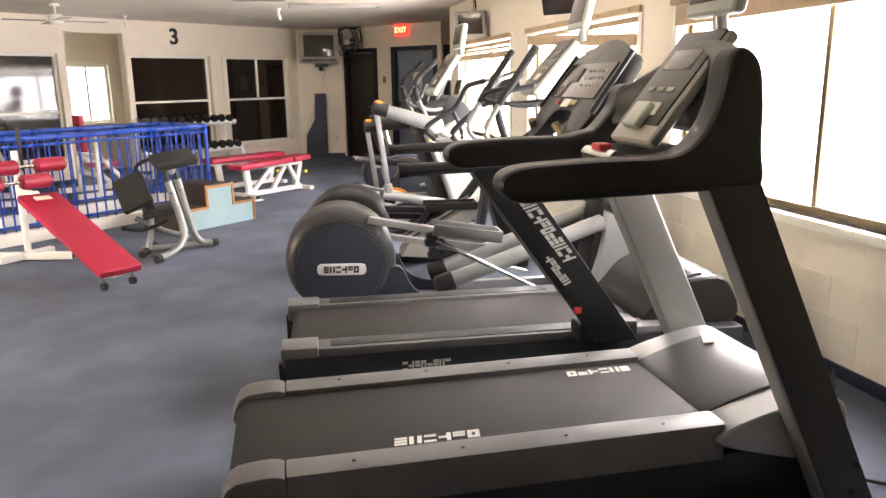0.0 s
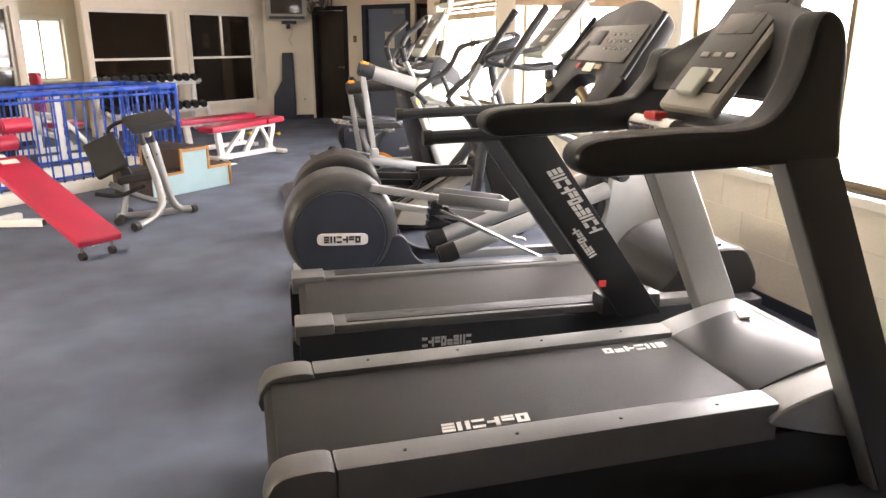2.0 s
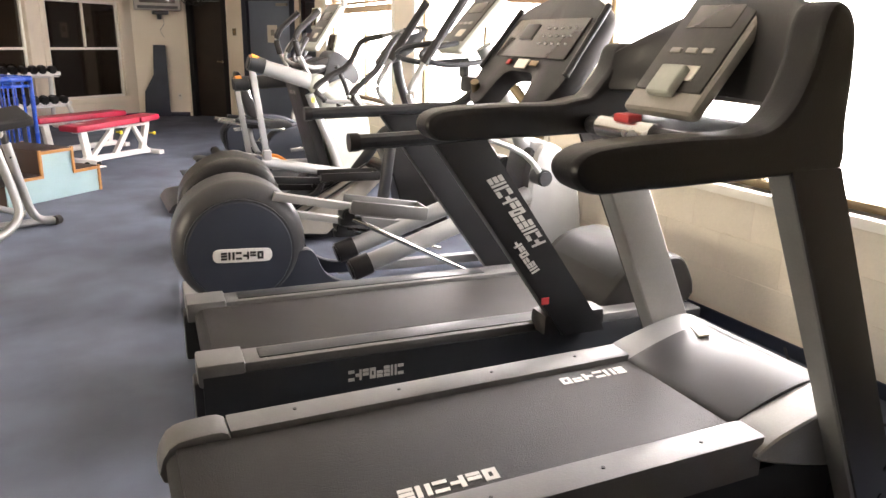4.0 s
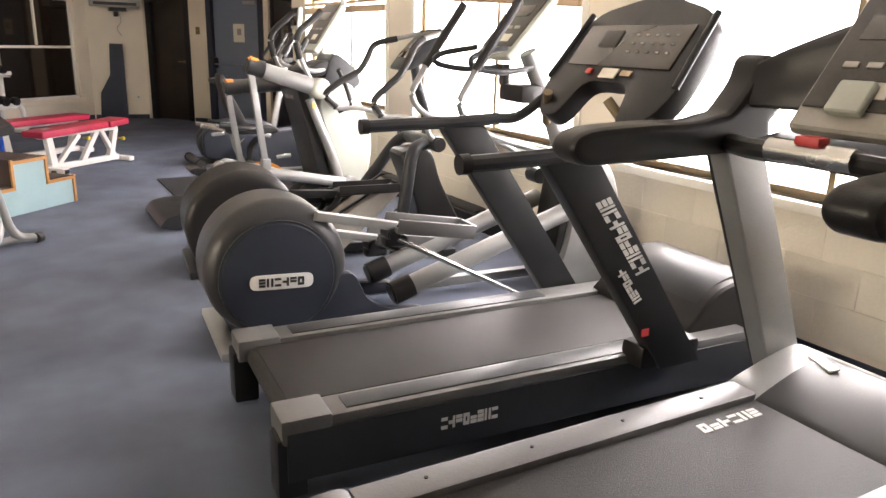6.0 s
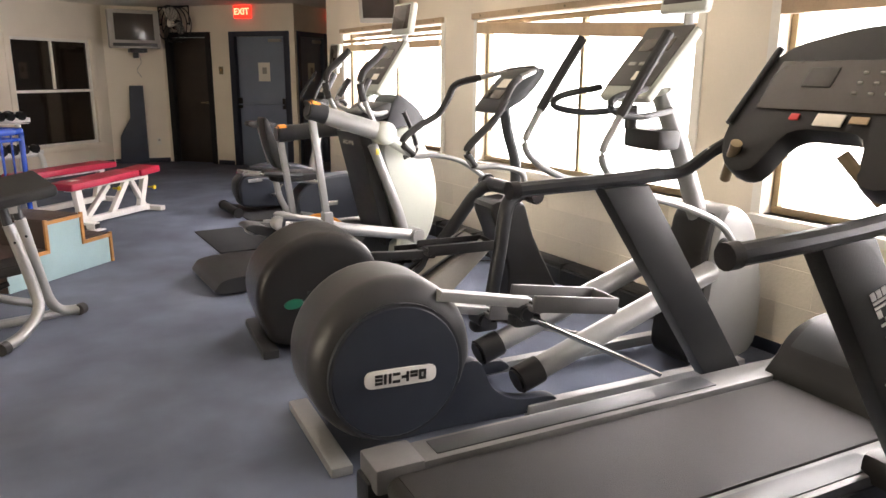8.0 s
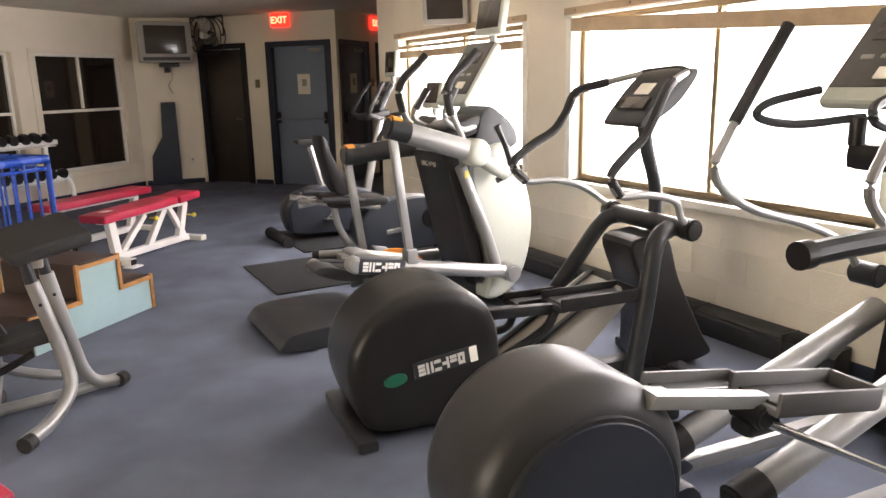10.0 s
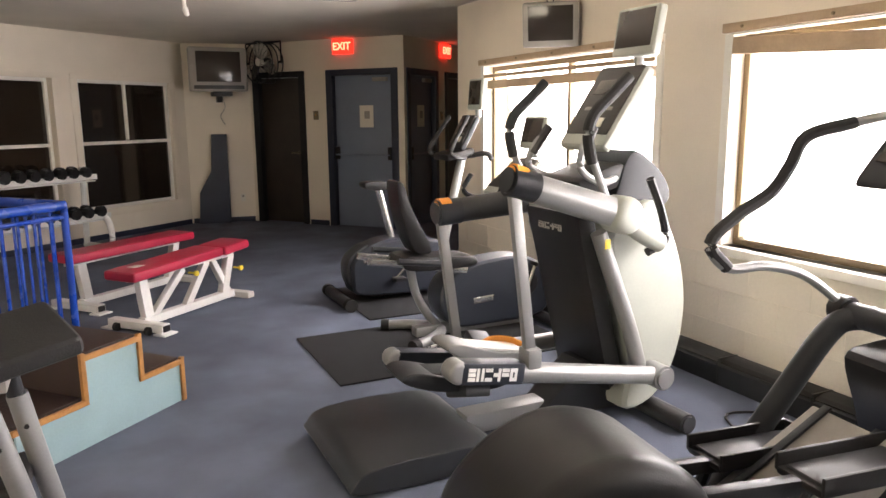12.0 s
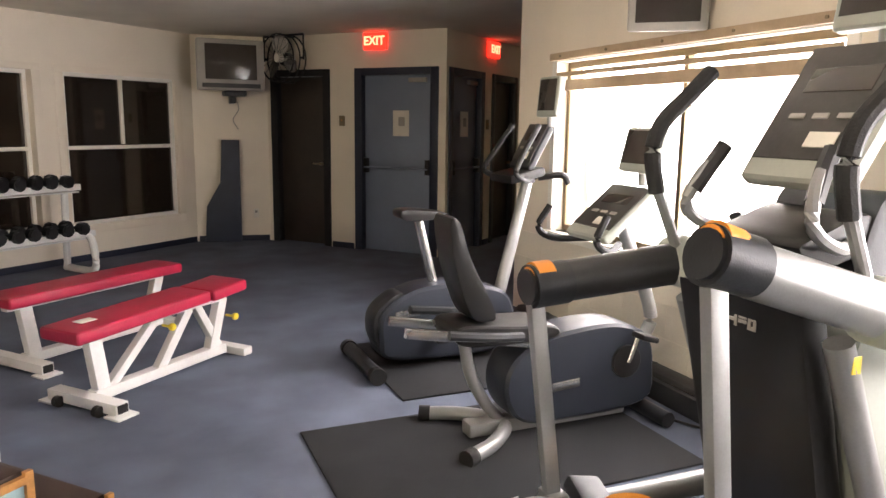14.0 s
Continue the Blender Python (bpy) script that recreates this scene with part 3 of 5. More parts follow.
def wall_tv(x, y, z, rz, case=TVGREY):
    ob = thing("wall_television", "small grey television hanging from the ceiling", "television", pose(x, y, z, 0, 0, rz), "small hanging televisions")
    part("case", join(box(0, 0, 0, 0.08, 0.4, 0.31, 0.02, (0, -12, 0)), box(0.07, 0, 0, 0.1, 0.26, 0.2, 0.04, (0, -12, 0))), case, ob)
    part("screen", box(-0.041, 0, 0.005, 0.008, 0.32, 0.24, 0.004, (0, -12, 0)), SCREEN, ob)
    part("bracket", join(tube([(0.1, 0, 0.05), (0.13, 0.0, 0.2), (0.06, 0, HIGH - z)], 0.012, 8), box(0.06, 0, HIGH - z - 0.005, 0.12, 0.12, 0.01)), BLACKP, ob)
    part("cable", tube([(0.14, 0.04, 0.02), (0.17, 0.05, 0.2), (0.17, 0.04, HIGH - z)], 0.005, 6), BLACKP, ob)


wall_tv(2.2, 8.98, 2.14, 50)
wall_tv(2.2, 6.15, 2.17, 30, BLACK)


# ---- cardio machines (local x runs from the rear of the machine to its front) ----
def console(parent, p_low, p_high, width, thick, case_mat, y=0.0, screen=True, keys=True):
    """A tilted console seen from its rear; p_low and p_high are x, z of its face."""
    (x0, z0), (x1, z1) = p_low, p_high
    length = math.hypot(x1 - x0, z1 - z0)
    tilt = math.degrees(math.atan2(x1 - x0, z1 - z0))
    m = pose((x0 + x1) / 2, y, (z0 + z1) / 2, 0, tilt, 0)
    b = box(thick / 2, 0, 0, thick, width, length, min(0.03, thick * 0.45), seg=3)
    b.transform(m)
    body = part("console", b, case_mat, parent, "console with dark display overlay")
    b = box(-0.002, 0, 0.03, 0.008, width * 0.9, length * 0.84, 0.003)
    b.transform(m)
    part("overlay", b, PANEL, body)
    b = box(-0.006, 0, length * 0.22, 0.006, width * 0.6, length * 0.18, 0.002)
    b.transform(m)
    part("display", b, SCREEN, body)
    if keys:
        for k in range(3):
            b = box(-0.008, (k - 1) * width * 0.22, -length * 0.05, 0.006, width * 0.14, 0.018, 0.002)
            b.transform(m)
            part("key_row", b, TVGREY, body)
        b = box(-0.008, -width * 0.12, -length * 0.22, 0.004, width * 0.26, 0.05, 0.001)
        b.transform(m)
        part("sticker", b, PAPER, body)
    return body, m, length


def small_screen(parent, x, z, y=0.0, w=0.3, h=0.23, tilt=12):
    m = pose(x, y, z, 0, tilt, 0)
    b = box(0, 0, 0, 0.055, w, h, 0.022, seg=3)
    b.transform(m)
    s = part("monitor", b, SHELL, parent, "small pale monitor with dark screen")
    b = box(-0.028, 0, 0.012, 0.004, w - 0.05, h - 0.06, 0.001)
    b.transform(m)
    part("monitor_screen", b, SCREEN, s)
    part("neck", rod((x + 0.01, y, z - h / 2 - 0.06), (x + 0.005, y, z - h / 2 + 0.02), 0.025), SILVER, s)


def both(fn):
    return [fn(-1), fn(1)]


def treadmill_silver():
    ob = thing("treadmill", "silver-grey treadmill with black belt and thick curved arms", "treadmill", pose(-0.46, 2.44, 0, 0, 0, -1.5), "treadmills")
    T = 0.34
    part("belt", box(0.8, 0, T - 0.005, 1.58, 0.5, 0.018, 0.006), BELT, ob, "worn black running belt with pale print")
    part("belt_print", wordmark(0.29, 0.05, 6, 0.0015, pose(0.645, -0.2, T + 0.0052, -90, 0, 0), 0.15), MARK, ob, "worn pale print")
    part("belt_print", wordmark(0.27, 0.045, 6, 0.0015, pose(1.37, 0.19, T + 0.0052, -90, 0, 180), 0.15), MARK, ob, "worn pale print")
    part("deck", box(0.82, 0, T - 0.1, 1.6, 0.56, 0.14, 0.01), BLACKP, ob)
    part("rear_roller", rod((0.03, -0.25, T - 0.055), (0.03, 0.25, T - 0.055), 0.05), RUBBER, ob)
    for s in (-1, 1):
        rail = part("side_rail", prism([(0.16, T - 0.11), (1.58, T - 0.11), (1.58, T + 0.022), (0.16, T + 0.022)], s * 0.31 - 0.055, s * 0.31 + 0.055, 0.012), GREYP, ob)
        for k in range(4):
            part("rivet", rod((0.36 + k * 0.34, s * 0.315, T + 0.02), (0.36 + k * 0.34, s * 0.315, T + 0.025), 0.006, seg=8), BLACKP, rail)
        part("end_cap", prism(curve_profile([(-0.03, T - 0.1), (0.14, T - 0.12), (0.158, T - 0.06), (0.156, T + 0.018), (0.08, T + 0.028), (-0.01, T + 0.005)], 3), s * 0.31 - 0.06, s * 0.31 + 0.06, 0.015), GREYP, ob)
        part("skirt", box(1.0, s * 0.315, 0.13, 1.96, 0.09, 0.24, 0.01), BLACKP, ob)
        o = 0.0 if s < 0 else 0.035
        part("upright", prism([(1.92 + o, 0.04), (2.11 + o, 0.04), (1.565 + o, 1.18), (1.385 + o, 1.18)], s * 0.425 - 0.04, s * 0.425 + 0.04, 0.015, 3), SILVER, ob)
        # Dark grey outer face: the upright's shaded side put into the colour.
        part("outer_cover", prism([(1.93 + o, 0.04), (2.1 + o, 0.04), (1.56 + o, 1.17), (1.39 + o, 1.17)], s * 0.468 - 0.006, s * 0.468 + 0.006, 0.004), DARKGREY, ob, "dark strip on the outer face, shade put into its colour")
        for z in (0.22, 0.12):
            part("bolt", rod((1.99 + o, s * 0.473, z), (1.99 + o, s * 0.479, z), 0.012, seg=8), BLACKP, ob)
        # padded arm that sweeps up into the console shroud
        sweep = curve_profile([(0.775, 1.2), (0.83, 1.245), (1.05, 1.258), (1.27, 1.262), (1.36, 1.31), (1.41, 1.41), (1.435, 1.53), (1.48, 1.555), (1.53, 1.51), (1.55, 1.4), (1.555, 1.28), (1.565, 1.17), (1.47, 1.158), (1.2, 1.152), (0.95, 1.148), (0.82, 1.15)], 4)
        low = 1.0 if s < 0 else 0.55
        part("arm", prism([(x + o + (0.04 if s > 0 and z > 1.27 else 0), z if z < 1.33 else 1.33 + (z - 1.33) * low) for x, z in sweep], s * 0.42 - 0.055, s * 0.42 + 0.055, 0.032, 4), BLACK, ob, "thick black padded arm sweeping up into the shroud")
    part("motor_hood", prism(curve_profile([(1.56, T - 0.05), (1.58, T + 0.005), (1.72, T + 0.05), (1.88, T + 0.085), (1.97, T + 0.08), (2.02, T + 0.03), (2.03, T - 0.12), (1.9, T - 0.14)], 4), -0.385, 0.385, 0.05, 3), SILVER, ob, "curved silver motor hood")
    part("hood_well", prism(curve_profile([(1.56, T + 0.0), (1.66, T + 0.042), (1.8, T + 0.082), (1.92, T + 0.094), (1.92, T + 0.06), (1.7, T + 0.01)], 4), -0.25, 0.25, 0.03), DARKGREY, ob)
    part("hood_badge", box(1.86, 0.22, T + 0.094, 0.04, 0.14, 0.008, 0.003, (0, -12, -25)), WHITE, ob)
    part("front_foot", box(1.98, 0, 0.06, 0.16, 0.76, 0.12, 0.02), BLACKP, ob)
    rings = []
    for k in range(17):
        y = -0.375 + 0.75 * k / 16
        up = 0.1 * max(0.0, math.cos(y / 0.375 * math.pi / 2)) ** 0.6
        rings.append([(x + 1.1 * up + 0.0175 * (1 + y / 0.375), y, 1.3 + (z - 1.3) * (0.95 + 2.2 * up - 1.1 * max(0.0, y))) for x, z in curve_profile([(1.43, 1.31), (1.45, 1.42), (1.46, 1.53), (1.5, 1.55), (1.54, 1.48), (1.55, 1.38), (1.52, 1.3)], 3)])
    part("shroud_back", loft(rings), DARKGREY, ob, "domed dark shroud behind the console")
    part("cross_bar", tube([(1.44, -0.4, 1.19), (1.32, -0.2, 1.2), (1.28, 0, 1.21), (1.32, 0.2, 1.2), (1.44, 0.4, 1.19)], 0.03, 10), BLACK, ob)
    part("heart_grip", rod((1.275, -0.12, 1.215), (1.275, 0.12, 1.215), 0.032), CHROME, ob)
    part("stop_key", box(1.27, 0, 1.25, 0.05, 0.07, 0.025, 0.008), REDP, ob, "red stop key")
    part("tray", box(1.42, 0, 1.225, 0.2, 0.46, 0.03, 0.012, (0, -10, 0)), BLACK, ob)
    body, m, length = console(ob, (1.36, 1.27), (1.64, 1.63), 0.3, 0.045, TVGREY)
    b = box(-0.02, 0, -length * 0.3, 0.03, 0.1, 0.1, 0.012, seg=3)
    b.transform(m)
    part("speed_pad", b, SHELL, body, "pale speed control pad")
    small_screen(ob, 1.68, 1.79, 0, 0.3, 0.23, 10)
    return ob


def treadmill_black():
    ob = thing("treadmill", "black treadmill with slanted uprights and wide console", "treadmill", pose(-0.21, 3.7, 0, 0, 0, -4.3), "treadmills")
    part("belt", box(0.88, 0, 0.275, 1.76, 0.5, 0.016, 0.006), BELT, ob, "worn black running belt")
    part("deck", box(0.95, 0, 0.19, 1.8, 0.56, 0.12, 0.01), BLACKP, ob)
    part("rear_roller", rod((0.01, -0.25, 0.235), (0.01, 0.25, 0.235), 0.045), RUBBER, ob)
    for s in (-1, 1):
        part("skirt", prism([(-0.05, 0.08), (2.2, 0.08), (2.2, 0.26), (-0.05, 0.26)], s * 0.37 - 0.05, s * 0.37 + 0.05, 0.012), CHAR, ob)
        part("foot_rail", box(1.05, s * 0.34, 0.27, 1.9, 0.14, 0.05, 0.014), GREYP, ob)
        part("rail_inset", box(0.78, s * 0.34, 0.2962, 1.24, 0.09, 0.006, 0.003), CHAR, ob)
        part("end_cap", box(0.02, s * 0.34, 0.26, 0.17, 0.155, 0.09, 0.012), GREYP, ob)
        part("end_bracket", box(-0.03, s * 0.36, 0.13, 0.1, 0.11, 0.22, 0.015), BLACKP, ob)
        o = 0.0 if s < 0 else 0.09
        up = part("upright", prism([(1.4 + o, 0.26), (1.61 + o, 0.26), (1.015 + o, 1.1), (0.8 + o, 1.1)], s * 0.47 - 0.035, s * 0.47 + 0.035, 0.01), BLACKP, ob, "slanted black upright")
        m = pose(1.2, s * 0.47 - 0.037, 0.7, 0, 53, 0)
        if s < 0:
            part("brand_print", wordmark(0.36, 0.06, 11, 0.002, m @ pose(-0.12, 0, 0.03), 0.35), MARK, up, "slanted white print")
            part("model_print", wordmark(0.17, 0.036, 6, 0.002, m @ pose(0.06, 0, -0.045), 0.2, 3), MARK, up, "small white print")
            part("red_mark", box(1.3, s * 0.47 - 0.037, 0.43, 0.035, 0.002, 0.03), REDP, up)
        part("grip", tube([(0.5 + o / 2, s * 0.5, 1.105), (0.65 + o / 2, s * 0.5, 1.11), (0.9 + o, s * 0.49, 1.118), (1.1 + o, s * 0.48, 1.13)], 0.028, 10), CHAR, ob, "grey-black foam hand grip")
        part("grip_cap", rod((0.485 + o / 2, s * 0.5, 1.105), (0.52 + o / 2, s * 0.5, 1.106), 0.033), BLACK, ob)
        part("handlebar", tube([(1.08 + o, s * 0.48, 1.128), (1.2 + o, s * 0.46, 1.14), (1.33 + o / 2, s * 0.4, 1.22), (1.4, s * 0.3, 1.28)], 0.024, 10), BLACKP, ob)
        part("upright_foot", box(1.46 + o, s * 0.43, 0.31, 0.3, 0.13, 0.1, 0.03), BLACK, ob)
    part("motor_cover", prism(curve_profile([(1.72, 0.26), (1.76, 0.36), (1.86, 0.46), (2.02, 0.5), (2.16, 0.47), (2.2, 0.26)], 4), -0.33, 0.33, 0.04, 3), BLACK, ob, "rounded black motor cover")
    # Slightly paler strip over the cover, its sheen put into the colour.
    part("cover_sheen", prism(curve_profile([(1.79, 0.4), (1.88, 0.475), (2.02, 0.512), (2.02, 0.49), (1.9, 0.45)], 3), -0.28, 0.28, 0.004), CHAR, ob)
    part("badge", drum(0.78, 0.125, 0.055, 0.012, 0.005, 32), BLACK, ob, "black oval badge with pale print")
    badge = ob.children[-1]
    badge.data.transform(Matrix.Translation((0.6, -0.424, 0.185)) @ Matrix.Diagonal((4.0, 1, 1.1, 1)) @ Matrix.Translation((-0.78, 0, -0.125)))
    part("badge_print", wordmark(0.23, 0.045, 8, 0.002, pose(0.6, -0.438, 0.19), 0.0, 2), MARK, badge)
    # wide console: domed panel tilted away from the runner
    body_pts = curve_profile([(-0.45, 0.0), (-0.4, 0.3), (-0.2, 0.39), (0, 0.42), (0.2, 0.39), (0.4, 0.3), (0.45, 0.0), (0.36, -0.16), (0.22, -0.17), (0.15, -0.02), (0, 0.0), (-0.15, -0.02), (-0.22, -0.17), (-0.36, -0.16)], 4)
    body_pts = [(x * 0.88, z) for x, z in body_pts]
    m = pose(1.38, -0.07, 1.31, 0, 36, 0) @ pose(0, 0, 0, 0, 0, 90)
    b = prism(body_pts, -0.06, 0.03, 0.02)
    b.transform(m)
    con = part("console", b, BLACK, ob, "wide domed black console")
    mm = pose(1.38, -0.07, 1.31, 0, 36, 0)
    for bx, name, mt in ((box(-0.034, 0, 0.17, 0.008, 0.62, 0.2, 0.003), "overlay", SCREEN), (box(-0.04, 0.12, 0.2, 0.006, 0.11, 0.08, 0.002), "display", PANEL),
                         (box(-0.04, 0.0, 0.035, 0.006, 0.1, 0.045, 0.002), "sticker", PAPER), (box(-0.04, 0.13, 0.04, 0.008, 0.035, 0.025, 0.004), "stop_button", REDP), (box(-0.04, -0.1, 0.04, 0.006, 0.06, 0.025, 0.002), "tag", SHADE)):
        bx.transform(mm)
        part(name, bx, mt, con)
    for r in range(3):
        for c in range(5):
            bx = box(-0.04, -0.03 - c * 0.055, 0.14 + r * 0.04, 0.006, 0.016, 0.008, 0.002)
            bx.transform(mm)
            part("key", bx, TVGREY, con)
    for s in (-1, 1):
        bx = rod((-0.03, s * 0.39, 0.0), (-0.03, s * 0.36, 0.33), 0.014)
        bx.transform(mm)
        part("console_edge", bx, BLACKP, con)
    for s in (-1, 1):
        part("console_strut", rod((1.27, s * 0.2, 1.27), (1.34, s * 0.3, 1.13), 0.02), BRONZE, ob)
    return ob


def elliptical_silver():
    ob = thing("elliptical_trainer", "slate-blue elliptical trainer with round rear housing", "elliptical trainer", pose(-0.115, 4.79, 0, 0, 0, -5), "elliptical trainers")
    hx, hz, r = 0.235, 0.39, 0.345
    hs = part("wheel_housing", drum(hx, hz, r, 0.205, 0.1), DARKGREY, ob, "round slate wheel housing")
    hs.location = (0, -0.07, 0)
    for s in (-1, 1):
        part("side_disc", drum(hx - 0.01, hz - 0.02, 0.268, 0.014, 0.008), SLATE, hs).location = (0, s * 0.21, 0)
        part("disc_rim", ring_disc(hx - 0.01, hz - 0.02, 0.267, 0.279, s * 0.2, s * 0.222), CHAR, hs)
        plate = part("name_plate", prism(curve_profile([(-0.15, 0), (-0.135, 0.032), (-0.07, 0.036), (0.07, 0.036), (0.135, 0.032), (0.15, 0), (0.135, -0.032), (0.07, -0.036), (-0.07, -0.036), (-0.135, -0.032)], 3), -0.006, 0.006, 0.003), MARK, hs, "silver name plate with rounded ends")
        plate.data.transform(pose(hx, s * 0.228, hz - 0.035, 0, 2, 0))
        part("plate_print", wordmark(0.22, 0.042, 6, 0.003, pose(hx, s * 0.2345, hz - 0.035, 0, 2, 0 if s < 0 else 180)), BLACK, plate)
        part("frame_web", prism(curve_profile([(0.15, 0.08), (0.5, 0.06), (0.98, 0.05), (0.98, 0.11), (0.8, 0.13), (0.68, 0.2), (0.6, 0.34), (0.46, 0.3)], 4), s * 0.22 - 0.035, s * 0.22 + 0.035, 0.015), SLATE, ob)
        part("base_rail", box(1.5, s * 0.24, 0.06, 1.3, 0.06, 0.06, 0.012), SILVER, ob)
        # sliding ramp tube and its roller shoe
        part("ramp_tube", rod((0.9, s * 0.18, 0.2), (1.95, s * 0.18, 0.56), 0.053, seg=18, bev=0.008), SILVER, ob, "thick silver ramp tube")
        part("ramp_shoe", rod((0.83, s * 0.18, 0.176), (0.96, s * 0.18, 0.22), 0.064, seg=18, bev=0.012), BLACK, ob)
        lift = 0.0 if s < 0 else -0.2
        back = 0.0 if s < 0 else 0.08
        y = s * 0.25
        tilt = pose(0.8 + back, 0, 0.56 + lift, 0, 9, 0)
        part("pedal_arm", prism([(0.4 + back, 0.63 + lift), (0.42 + back, 0.67 + lift), (0.84 + back, 0.585 + lift), (0.84 + back, 0.54 + lift)], y - 0.03, y + 0.03, 0.01), SILVER, ob)
        g = box(0.22, y, 0.0, 0.44, 0.19, 0.025, 0.01)
        g.transform(tilt)
        ped = part("pedal", g, GREYP, ob, "grey foot pedal with raised rim")
        for gx, gy, lx, ly in ((0.22, y - 0.09, 0.44, 0.016), (0.22, y + 0.09, 0.44, 0.016), (0.435, y, 0.016, 0.162)):
            g = box(gx, gy, 0.03, lx, ly, 0.065, 0.007)
            g.transform(tilt)
            part("rim", g, GREYP, ped)
        g = box(0.21, y, 0.016, 0.38, 0.15, 0.012, 0.004)
        g.transform(tilt)
        part("tread", g, RUBBER, ped)
        part("pedal_hinge", join(rod((0.8 + back, y - 0.06, 0.53 + lift), (0.8 + back, y + 0.06, 0.53 + lift), 0.036, bev=0.008), box(0.82 + back, y, 0.49 + lift, 0.13, 0.08, 0.05, 0.02)), CHAR, ob)
        part("link_rod", rod((0.78 + back, s * 0.29, 0.53 + lift), (1.56, s * 0.29, 0.12), 0.014), CHROME, ob)
        # swinging handlebar
        part("swing_arm", tube([(1.98, s * 0.3, 0.68), (1.85, s * 0.3, 0.82), (1.62, s * 0.3, 0.92), (1.35, s * 0.3, 1.0), (1.2, s * 0.3, 1.08), (1.14, s * 0.3, 1.17), (1.19, s * 0.3, 1.28), (1.3, s * 0.3, 1.45), (1.43, s * 0.3, 1.64)], 0.017, 10), SILVER, ob)
        part("hand_grip", tube([(1.22, s * 0.3, 1.33), (1.32, s * 0.3, 1.48), (1.45, s * 0.3, 1.67)], 0.024, 10), RUBBER, ob)
        part("swing_pivot", rod((1.98, s * 0.2, 0.68), (1.98, s * 0.33, 0.68), 0.05, bev=0.01), CHAR, ob)
    part("rear_foot", box(-0.02, 0, 0.022, 0.09, 0.66, 0.044, 0.014), SILVER, ob)
    part("front_foot", box(2.12, 0, 0.03, 0.1, 0.66, 0.06, 0.02), CHAR, ob)
    part("front_housing", prism(curve_profile([(1.9, 0.06), (2.3, 0.06), (2.36, 0.35), (2.27, 0.72), (2.12, 0.86), (2.0, 0.8), (1.95, 0.4)], 4), -0.16, 0.16, 0.05, 3), SILVER, ob)
    part("dark_insert", prism(curve_profile([(1.87, 0.1), (1.97, 0.1), (2.02, 0.75), (1.96, 0.78), (1.9, 0.4)], 4), -0.13, 0.13, 0.03), BLACK, ob)
    part("mast", tube([(2.1, 0, 0.6), (1.98, 0, 0.85), (1.84, 0, 1.16), (1.7, 0, 1.42)], 0.05, 14), SILVER, ob, "silver console mast")
    part("bottle_holder", join(box(1.68, 0.02, 1.2, 0.14, 0.26, 0.1, 0.03), rod((1.63, 0.12, 1.24), (1.63, 0.12, 1.34), 0.03)), BLACK, ob)
    console(ob, (1.46, 1.4), (1.74, 1.72), 0.34, 0.05, SHELL)
    small_screen(ob, 1.83, 1.89, 0, 0.3, 0.23, 14)
    for s in (-1, 1):
        part("heart_grip", tube([(1.66, s * 0.12, 1.34), (1.42, s * 0.2, 1.32), (1.25, s * 0.22, 1.35), (1.27, s * 0.2, 1.4), (1.47, s * 0.16, 1.44)], 0.016, 8), CHAR, ob)
    return ob


